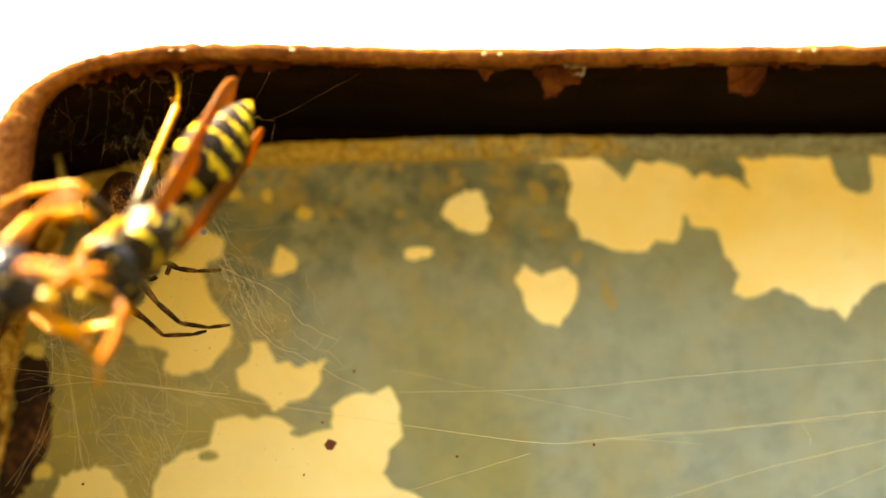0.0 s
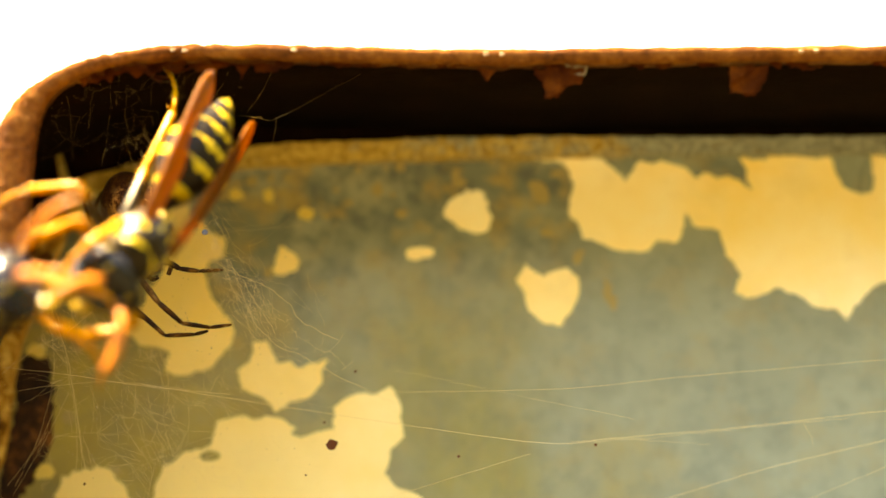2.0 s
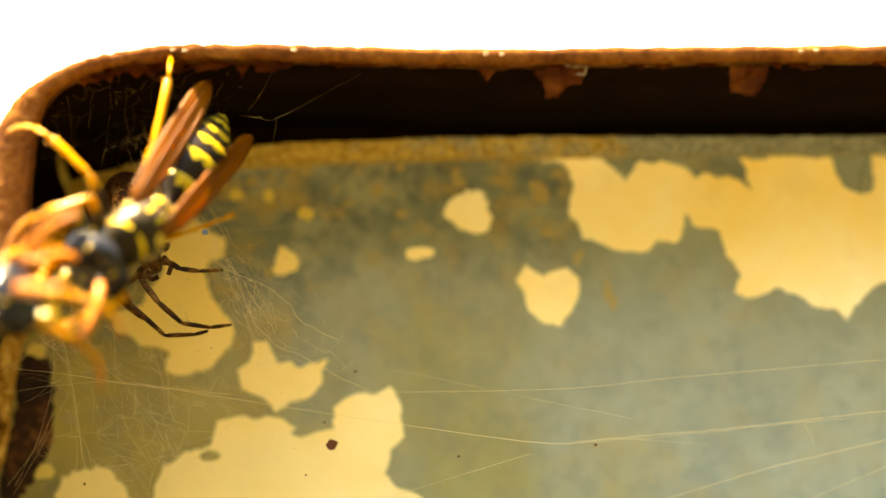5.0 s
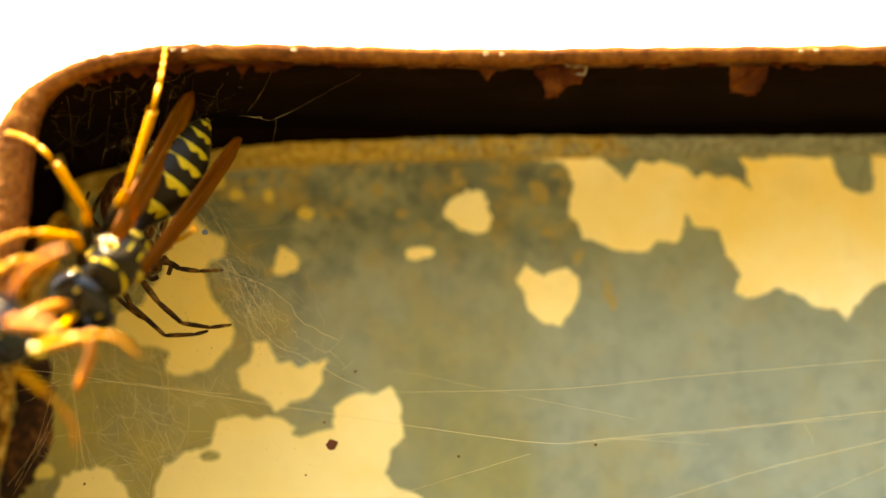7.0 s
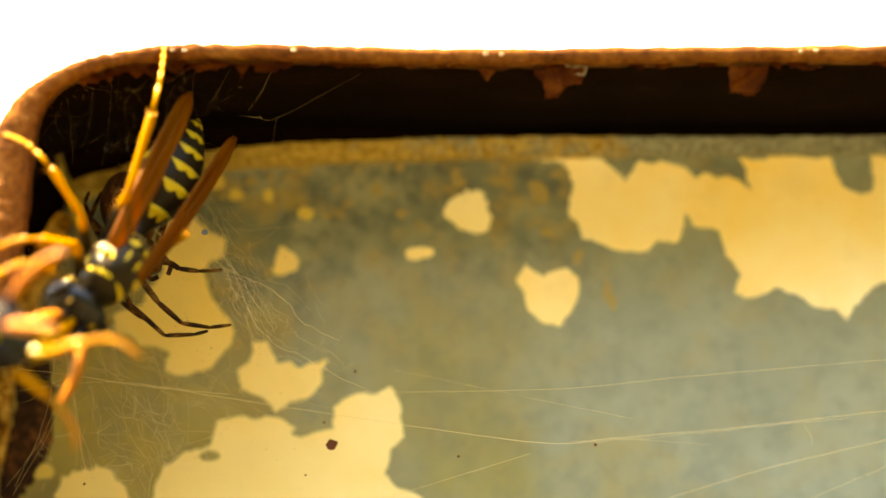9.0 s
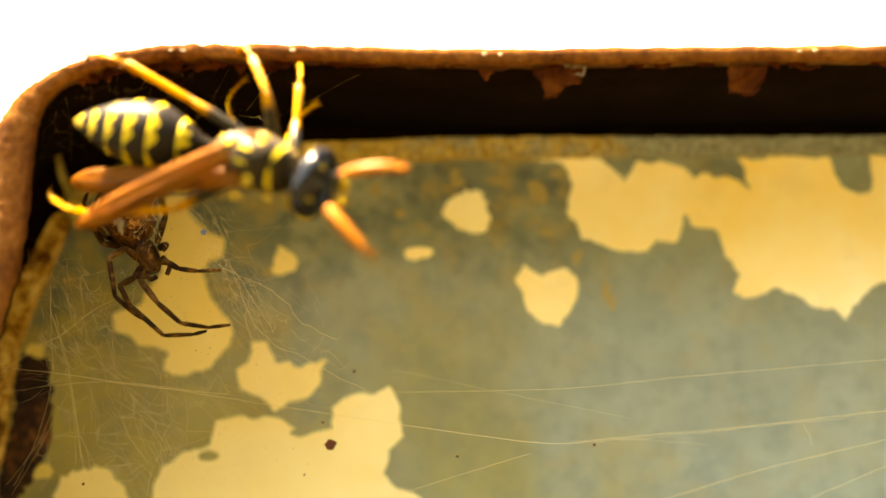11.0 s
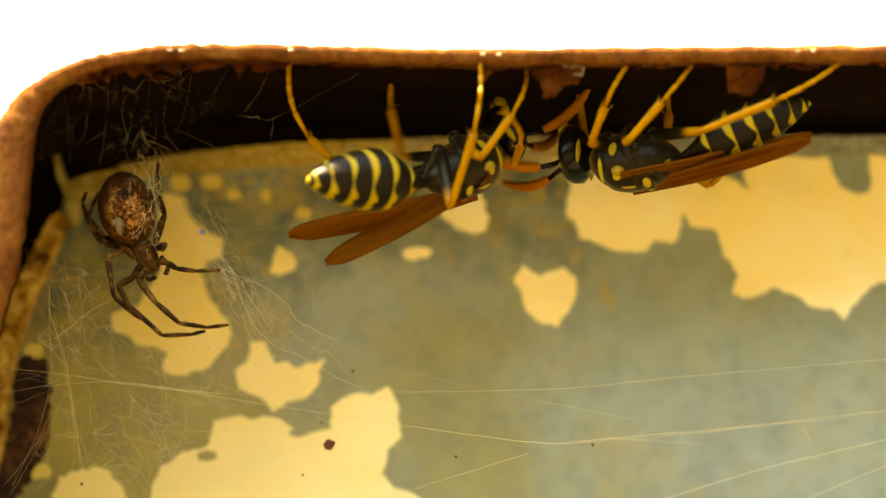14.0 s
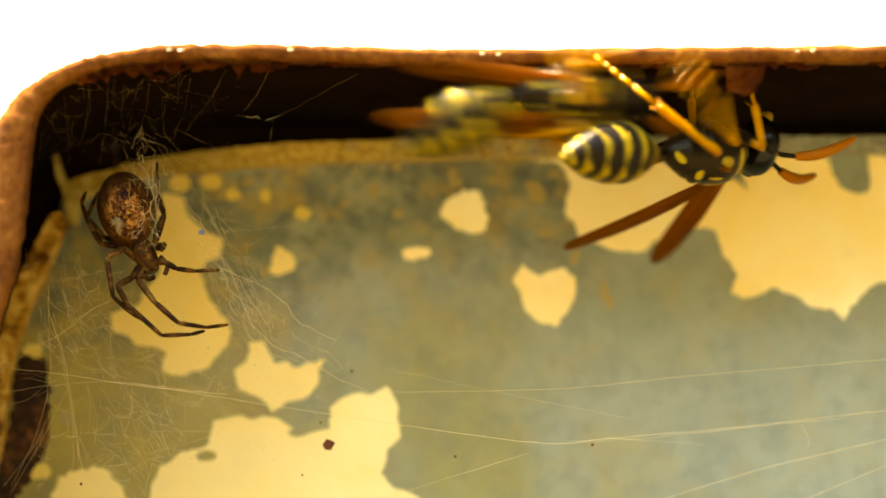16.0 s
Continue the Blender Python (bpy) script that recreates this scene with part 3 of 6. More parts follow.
    for x, z in [(-17.03, 12.72), (-16.28, 12.69), (-9.39, 12.72), (22.54, 12.65), (23.5, 12.69), (2.7, 12.47), (3.7, 12.43), (-22.35, 12.25)]:
        part("pale_chip", ball((x, -0.1, z), (0.13 + 0.09 * rnd.random(), 0.12, 0.06 + 0.06 * rnd.random()), 4), GLINT, HOUSING, "bright bare chip")


build_flakes()


# ---- web ----
def strand_mesh(lines, radius):
    verts, faces = [], []
    for pts in lines:
        base = len(verts)
        for p in pts:
            for a in range(3):
                verts.append((p.x + radius * math.cos(a * 2.094), p.y + radius * math.sin(a * 2.094) * 0.7, p.z + radius * math.sin(a * 2.094)))
        for i in range(len(pts) - 1):
            for a in range(3):
                b = (a + 1) % 3
                faces.append((base + 3 * i + a, base + 3 * i + b, base + 3 * i + 3 + b, base + 3 * i + 3 + a))
    me = bpy.data.meshes.new("strand")
    me.from_pydata([(x * MM, y * MM, z * MM) for x, y, z in verts], [], faces)
    me.materials.append(SILK.m)
    return me


def build_web():
    web = thing("spider_web", "dusty tangled spider web strung across the box corner", "spider web")
    rnd = random.Random(8)

    def crinkled(points, amp, curl=1.0):
        """A line through the points, crimped as old silk is."""
        line = smooth_line(points, 10)
        out = []
        for p in line:
            k = p * curl
            slow = Vector((noise.noise(k * 0.9), noise.noise(k * 0.9 + Vector((5, 0, 0))), noise.noise(k * 0.9 + Vector((0, 9, 0)))))
            quick = Vector((noise.noise(k * 4.2), 0.5 * noise.noise(k * 4.2 + Vector((7, 0, 0))), noise.noise(k * 4.2 + Vector((0, 3, 0)))))
            out.append(p + slow * amp + quick * amp * 0.45)
        return out

    def strand(points, r=0.012, amp=0.05, curl=1.0):
        new("strand", strand_mesh([crinkled(points, amp, curl)], r)).parent = web

    # long taut lines
    strand([(-3.5, 14, -7.2), (6.25, 9, -7.65), (9.88, 8, -7.55), (15.34, 7, -7.1), (28.76, 7, -5.93), (31, 6.8, -5.75)], 0.012, 0.03)
    strand([(-19.6, 9, -7.3), (-6, 12, -9.1), (6.22, 9, -11.1), (10.93, 8, -10.93), (18.91, 7, -10.35), (28.65, 7, -9.25), (31, 7, -9)], 0.015, 0.03)
    strand([(8.2, 7, -11.3), (13.46, 7, -11.0), (18.91, 7, -10.42), (23.63, 7, -9.97), (25.4, 7, -9.82), (26.2, 7, -9.6)], 0.01, 0.1)
    strand([(10.6, 7, -11.0), (14.2, 7, -11.25), (17, 7, -11.45)], 0.006, 0.06)
    strand([(14.2, 7, -14.95), (20.66, 7, -12.99), (28.59, 7, -11.11), (31, 7, -10.6)], 0.014, 0.03)
    strand([(23.2, 7, -15), (28.54, 7, -12.78), (31, 7, -11.9)], 0.011, 0.03)
    strand([(23.15, 7, -10.1), (23.6, 7, -10.82), (23.59, 7, -11.54)], 0.009, 0.12)
    strand([(-3.53, 14, -14.21), (5.71, 9, -11.82)], 0.011, 0.05)
    strand([(-3.19, 14, -5.69), (12.4, 10, -9.46)], 0.006, 0.06)
    strand([(-13.06, 4, 9.45), (-11.9, 4, 9.33), (-10.73, 4, 9.27), (-7.6, 4, 10.95), (-4.2, 4, 12.85)], 0.006, 0.04)
    strand([(-10.73, 4, 9.27), (-10.8, 4, 8.3), (-11.0, 4, 7.55), (-11.3, 4.2, 7.3)], 0.004, 0.05)
    strand([(-11.1, 4, 12.6), (-11.2, 4, 12), (-12.34, 4, 10.01), (-12.63, 4, 9.75)], 0.005, 0.06)
    strand([(-12.55, 5, 9.6), (-12.19, 5, 9.5), (-11.9, 5, 9.62), (-11.7, 5, 9.45)], 0.016, 0.15)
    # the fan that runs down beside the side wall
    strand([(-25.5, 8, -1.0), (-25.35, 8, -2.8), (-24.47, 8, -5.21), (-23.85, 8, -8.15), (-23.29, 8, -11.45), (-22.92, 8, -12.9)], 0.014, 0.1)
    strand([(-25.45, 8, -2.2), (-25.3, 8, -4.5), (-25.19, 8, -5.94), (-25.32, 8, -7.79), (-26.13, 8, -11.08), (-27.5, 8, -14)], 0.009, 0.05)
    strand([(-25.09, 8, -2.8), (-24.37, 8, -6.31), (-23.83, 8, -8.89), (-23.58, 8, -11.45), (-23.67, 8, -13.3)], 0.008, 0.12)
    strand([(-25.17, 8, -9.25), (-26.12, 8, -11.45), (-28, 8, -14)], 0.008, 0.04)
    strand([(-24.2, 8, -8), (-25.6, 8, -11), (-27.6, 8, -14.6)], 0.007, 0.04)
    strand([(-28.6, 8, -6.75), (-26.31, 8, -5.02), (-24.5, 8, -4.09), (-22.71, 8, -2.61), (-21.26, 8, -1.86)], 0.015, 0.08)
    strand([(-28.6, 9, -6.2), (-24.21, 9, -6.7), (-19.05, 9, -7.47), (-13.89, 9, -7.95)], 0.015, 0.04)
    strand([(-28.2, 9, -7.8), (-24.93, 9, -7.36), (-21.26, 9, -7.14), (-16.47, 9, -7.66)], 0.009, 0.05)
    # crimped ropes of the veil beside the spider
    strand([(-15.91, 9, 2.44), (-14.58, 9, 0.55), (-12.15, 9, -0.57), (-10.29, 9, -1.7), (-9.35, 9, -3.01), (-8.61, 9, -3.57), (-6.94, 9.5, -4.32)], 0.014, 0.22)
    strand([(-14.03, 9, 0.93), (-12.49, 9, -2.82), (-11.37, 9, -4.32), (-9.14, 9, -5.43), (-8.03, 9, -6.18), (-3.2, 13, -8.1)], 0.013, 0.2)
    strand([(-17.9, 8.5, 7.0), (-16.2, 8.6, 4.1), (-14.3, 9, 1.0), (-12.9, 9, -0.9), (-11, 9, -3.9)], 0.011, 0.32)
    strand([(-15.02, 9, 2.75), (-11.5, 12, 3.6), (-8.7, 16, 4.75)], 0.006, 0.1)
    strand([(-14.4, 9, 0.2), (-12.2, 10, -0.3), (-9.5, 11, 0.6)], 0.006, 0.15)

    # the tangle: fine threads that nobody could count, in bundles that follow the main lines
    def bundle(name, count, spine, spread, r, amp, length, across=0.35, curl=1.0):
        path = smooth_line(spine, 8)
        lines = []
        for _ in range(count):
            i = rnd.randrange(len(path) - 1)
            f = (path[i + 1] - path[i]).normalized()
            c = path[i] + Vector((rnd.gauss(0, spread), rnd.gauss(0, 0.9), rnd.gauss(0, spread)))
            d = (f + Vector((rnd.gauss(0, 1), rnd.gauss(0, 0.4), rnd.gauss(0, 1))) * across * rnd.choice((0.4, 1, 2.5))).normalized() * rnd.uniform(0.3, 1) ** 1.5 * length
            bow = Vector((rnd.gauss(0, 0.12), rnd.gauss(0, 0.05), rnd.gauss(0, 0.12))) * length
            lines.append(crinkled([c - d / 2, c + bow * 0.5, c + d / 2], amp * rnd.choice((0.3, 0.7, 1.2)), curl))
        ob = new(name, strand_mesh(lines, r))
        ob.parent = web
        tagged(ob, "fine tangle of silk threads", kind="stuff")

    veil = [(-18.2, 8.6, 7.4), (-16.1, 9, 4), (-14.2, 9, 0.93), (-12.9, 9, -0.95), (-11, 9, -3.94), (-7.5, 10, -6.2)]
    bundle("tangle", 70, veil, 0.8, 0.006, 0.34, 3.6, 0.6)
    bundle("tangle", 90, veil, 1.8, 0.0038, 0.22, 4.4, 0.9)
    bundle("tangle", 60, [(-15, 9, 1), (-13, 9, -1.4), (-11.6, 9, -3.4)], 0.9, 0.0062, 0.35, 2.6, 0.8)
    bundle("tangle", 70, [(-26, 8.5, 0), (-24.3, 9, -4), (-22, 9, -9), (-18, 9.5, -14)], 2.0, 0.0043, 0.1, 6.0, 0.45)
    bundle("tangle", 80, [(-23, 9, -2), (-19, 9.5, -6), (-15, 10, -9), (-9, 12, -10)], 2.2, 0.0033, 0.1, 6.5, 0.6)
    bundle("tangle", 45, [(-19.5, 9, -8), (-18, 9, -11), (-16.5, 9.5, -14.5)], 1.3, 0.005, 0.09, 5.0, 0.5)
    bundle("tangle", 45, [(-26.2, 8.5, -0.5), (-23.5, 9, -1), (-21.5, 9, -3)], 1.1, 0.0055, 0.3, 2.5, 0.9)
    # curled floss over the spider's back and above it
    bundle("tangle", 26, [(-19.2, 6.9, 7.6), (-18.9, 6.7, 5.6), (-19.0, 6.7, 3.6), (-18.4, 6.9, 1.6)], 0.5, 0.0085, 0.45, 2.4, 0.7, 1.6)
    bundle("tangle", 16, [(-19.9, 6.6, 6.6), (-19.6, 6.4, 4.4), (-19.3, 6.6, 2.4)], 0.7, 0.007, 0.35, 2.2, 0.8, 1.6)
    strand([(-19.75, 7, 7.35), (-19.5, 7, 7.5), (-19.3, 7, 7.1), (-19.6, 7, 6.9), (-19.2, 7, 6.5), (-19.0, 7, 5.6), (-18.7, 7, 4.6)], 0.018, 0.2)
    strand([(-18.6, 7, 6.9), (-18.9, 7, 6.2), (-18.4, 7, 5.3), (-18.8, 7, 4.2), (-18.5, 7, 3.0)], 0.015, 0.3)
    # threads in the dark corner under the rim
    def net(count, low, high, r, amp, sag, ties=2):
        """Knots strewn through a box, each tied to its nearest by slack threads."""
        knots = [Vector([rnd.uniform(a, b) for a, b in zip(low, high)]) for _ in range(count)]
        lines = []
        for i, k in enumerate(knots):
            for other in sorted((o for o in knots if o is not k), key=lambda o: (o - k).length)[1:1 + rnd.choice((1, ties, ties + 1))]:
                mid = k.lerp(other, 0.5) + Vector((rnd.gauss(0, sag), rnd.gauss(0, sag), -abs(rnd.gauss(0, sag))))
                lines.append(crinkled([k, mid, other], amp))
        ob = new("tangle", strand_mesh(lines, r))
        ob.parent = web
        tagged(ob, "fine net of silk threads", kind="stuff")

    net(60, (-26, 3, 6.6), (-13.5, 6.5, 12.4), 0.0012, 0.06, 0.12)
    net(26, (-25.5, 3, 7), (-15, 6, 12.4), 0.0018, 0.06, 0.15)
    for x0, x1, z1 in ((-24.6, -23.9, 6.5), (-21.4, -22.0, 6.4), (-18.6, -19.6, 7.6), (-15.9, -17.2, 8.2), (-13.6, -16.5, 8.6)):
        strand([(x0, 3.5, 12.5), ((x0 + x1) / 2 + 0.2, 4.2, (12.5 + z1) / 2), (x1, 5, z1)], 0.0024, 0.1)
    # and over the stained paint beside the wall
    net(110, (-26.5, 8, -14.5), (-13, 11, -3), 0.0042, 0.12, 0.2)
    net(45, (-26, 8, -5), (-20, 10, 1.5), 0.0045, 0.14, 0.2)
    bundle("tangle", 14, [(-24, 4, 9.8), (-19, 4, 10.4), (-14, 4, 10)], 1.2, 0.0022, 0.12, 2.4, 1.0)

    specks = bmesh.new()
    for count, y0, y1, (x0, x1, z0, z1), size in ((130, 7, 11, (-26, -8, -14, 3), 1.0), (70, 7, 10, (-18, -9, -6, 6), 1.0), (70, 3, 6, (-25.2, -12, 7, 11.6), 0.55)):
        for _ in range(count):
            ball((rnd.uniform(x0, x1), rnd.uniform(y0, y1), rnd.uniform(z0, z1)), [rnd.choice((0.02, 0.025, 0.035, 0.055)) * size * rnd.uniform(0.7, 1.4) for _ in range(3)], 3, specks)
    # dust beaded along one long thread
    a, b = Vector((14.47, 7, -10.75)), Vector((30, 7, -9.12))
    for _ in range(60):
        p = a.lerp(b, rnd.random()) + Vector((0, 0, rnd.gauss(0.05, 0.07)))
        ball(p, [rnd.uniform(0.02, 0.07), 0.03, rnd.uniform(0.012, 0.035)], 3, specks)
    ob = part("dust", specks, plain("web_dust", (0.42, 0.32, 0.17), 0.9), web, "dust caught in the silk")
    tagged(ob, kind="stuff")
    return web


build_web()


def build_crumbs():
    mat, blue = plain("brown_crumb", (0.12, 0.035, 0.012), 0.7, 0.5), plain("blue_crumb", (0.13, 0.16, 0.25), 0.6, 0.4)
    for i, (at, size, k, word) in enumerate((
            ((-7.47, 13, -10.81), 0.5, mat, "rust"), ((9.89, 9, -11.23), 0.14, mat, "rust"), ((-5.85, 13, -5.9), 0.13, mat, "rust"), ((1.04, 12, -11.7), 0.12, mat, "rust"),
            ((-7.89, 13, -9.34), 0.1, mat, "rust"), ((-9.1, 13, -12.84), 0.08, mat, "rust"), ((-23.15, 9, -13.79), 0.1, mat, "rust"), ((-15.66, 9, 2.79), 0.24, blue, "blue"))):
        rnd = random.Random(30 + i)
        corners = [(size * rnd.uniform(0.6, 1.1) * math.cos(a), size * rnd.uniform(0.6, 1.1) * math.sin(a)) for a in (1.7, 3.2, 4.3, 5.4, 0.3)]
        bm = slab(jagged(corners, size * 0.4, size * 0.12, seed=i), -size * 0.25, size * 0.25)
        for v in bm.verts:
            v.co.y += noise.noise(v.co * 3 + Vector((i, 0, 0))) * size * 0.6
        ob = part("crumb", bm, k, smooth=False)
        ob.matrix_basis = Matrix.Translation(Vector(at) * MM)
        tagged(ob, "small brown rust crumb caught in the web" if word == "rust" else "tiny blue crumb caught in the web", "crumb", "crumbs in the web")


build_crumbs()


# ---- spider ----
def build_spider():
    k = Mat("spider_mottled_brown")
    big, fine = k.noise(1100, 4), k.noise(3800, 4, 0.75)
    mottle = k.ramp(k.mix(0.5, big, fine), [(0.42, (0.012, 0.004, 0.001)), (0.5, (0.1, 0.032, 0.005)), (0.6, (0.42, 0.19, 0.04))])
    # amber middle, dark sides
    gx, gy, gz = k.axes("Generated")
    off = k.math("ADD", k.math("POWER", k.math("SUBTRACT", gx, 0.55), 2.0), k.math("POWER", k.math("SUBTRACT", gz, 0.42), 2.0))
    off = k.math("ADD", off, k.math("MULTIPLY", k.math("SUBTRACT", big, 0.5), 0.2))
    k.put("Base Color", k.mix(k.ramp(off, [(0.05, 0.0), (0.17, 0.85)]), mottle, (0.03, 0.009, 0.002))).put("Roughness", 0.55).put("Specular IOR Level", 0.08)
    k.bump(fine, 0.5, 0.0001)
    legs = Mat("spider_leg_banded")
    band = legs.noise(1100, 4)
    legs.put("Base Color", legs.ramp(band, [(0.4, (0.014, 0.006, 0.002)), (0.52, (0.05, 0.019, 0.004)), (0.68, (0.17, 0.078, 0.018))])).put("Roughness", 0.5).put("Specular IOR Level", 0.05)
    at = Vector((-20.23, 9, 2.82))
    spider = thing("spider", "brown mottled orb-weaving spider hanging head down in its web", "spider", at)

    def rel(p):
        return Vector(p) - at

    a = rel((-20.62, 9, 4.2))
    bm = bmesh.new()
    lathe(profile([(-2.3, 0.15, 0.15, 0), (-1.9, 1.0, 0.9, 0), (-0.8, 1.72, 1.55, 0), (0.5, 1.7, 1.55, 0), (1.6, 1.1, 1.0, 0), (2.15, 0.4, 0.4, 0)], 20), 28, bm)
    bm.transform(Matrix.Translation(a) @ pose(0, 0, 0, 0, 76, 0) @ Matrix.Scale(1.17, 4))
    abdomen = part("abdomen", bm, k, spider, "round mottled brown abdomen with a pale patch")
    bm = ball((0, 0, 0), (0.3, 0.1, 0.62), 8)
    ball((0.36, 0.02, -0.35), (0.2, 0.1, 0.3), 6, bm)
    ball((-0.3, 0.03, 0.4), (0.14, 0.08, 0.22), 6, bm)
    for v in bm.verts:
        v.co.x += noise.noise(v.co * 3) * 0.5
        v.co.z += noise.noise(v.co * 4 + Vector((3, 0, 0))) * 0.4
    bm.transform(Matrix.Translation(rel((-20.9, 7.2, 3.1))) @ pose(0, 0, 0, 0, 18, 0))
    part("pale_patch", bm, plain("pale_patch", (0.22, 0.14, 0.055), 0.6, 0.8), abdomen)
    bm = bmesh.new()
    lathe(profile([(-1.3, 0.3, 0.3, 0), (-0.9, 0.85, 0.6, 0), (0, 1.0, 0.75, 0), (0.8, 0.7, 0.65, 0), (1.25, 0.45, 0.4, 0)], 14), 20, bm)
    bm.transform(Matrix.Translation(rel((-19.34, 9, 1.24))) @ pose(0, 0, 0, 0, 65, 0))
    head = part("cephalothorax", bm, legs, spider, "dark brown head and thorax")
    for p in ((-18.8, 8.3, 0.13), (-19.27, 8.3, -0.02)):
        part("eye", ball(rel(p), (0.09, 0.09, 0.09), 6), EYE_MAT, head)
    for pts in (((-18.29, 8.6, 1.05), (-17.79, 8.2, 0.42), (-17.91, 8, -0.22)), ((-19.57, 8.6, 0.19), (-19.01, 8, -0.52), (-18.54, 7.8, -0.4))):
        part("palp", tube(smooth_line([rel(p) for p in pts], 4), 0.16, 8), legs, spider)
    for pts in (
            ((-19.74, 9, 0.86), (-20.64, 8, 1.51), (-21.66, 7.5, 0.82), (-21.13, 7, -1.84), (-19.92, 7.5, -2.91), (-19.17, 8, -3.27)),
            ((-19.63, 9, 0.56), (-20.04, 8, -0.44), (-20.86, 7, -1.13), (-20.17, 7, -2.39), (-17.94, 7, -4.39), (-16.06, 7.5, -4.24), (-15.27, 8, -3.94)),
            ((-19.14, 9, 0.56), (-19.67, 8, -0.59), (-18.42, 7, -2.21), (-16.86, 7, -3.58), (-15.08, 7.5, -3.79), (-13.73, 8, -3.53)),
            ((-18.78, 9, 0.86), (-17.85, 8, 0.57), (-17.18, 8, 0.16), (-15.97, 8.5, 0.09), (-14.43, 9, 0.26)),
            ((-18.57, 9, 1.69), (-18, 8.5, 1.9), (-18.16, 8, 1.32)),
            ((-18.79, 9.5, 2.16), (-18.28, 10, 4.16), (-18.82, 10.5, 5.79), (-18.92, 11, 7.91)),
            ((-20.08, 9.5, 1.78), (-22.39, 10, 2.18), (-23.24, 10.5, 3.49), (-23.92, 11, 5.13), (-23.64, 11, 5.9)),
            ((-19.96, 10, 1.95), (-22.29, 10.5, 2.73), (-23.52, 11, 4.16), (-22.88, 11.5, 6))):
        line = [rel(p) for p in pts]
        leg = None
        for i in range(len(line) - 1):
            r0 = 0.25 - 0.15 * i / (len(line) - 1)
            r1 = 0.25 - 0.15 * (i + 1) / (len(line) - 1)
            mid = line[i].lerp(line[i + 1], 0.5)
            bm = tube([line[i], line[i].lerp(line[i + 1], 0.15), mid, line[i + 1].lerp(line[i], 0.1), line[i + 1]], [r0 * 0.75, r0, r0 * 1.02, r1, r1 * 0.8], 8)
            seg = part("leg" if leg is None else "leg_segment", bm, legs, leg or spider)
            leg = leg or seg
    return spider


build_spider()


# ---- wasps ----
FEMUR_LEN = {"front": 3.2, "mid": 3.7, "hind": 4.6}
TIBIA_LEN = {"front": 2.8, "mid": 3.4, "hind": 5.0}
TARSUS_LEN = {"front": 3.2, "mid": 3.8, "hind": 5.2}
ROOT = {"front": (1.7, 0.9, -1.3), "mid": (0.1, 1.1, -1.7), "hind": (-1.5, 1.1, -1.4)}


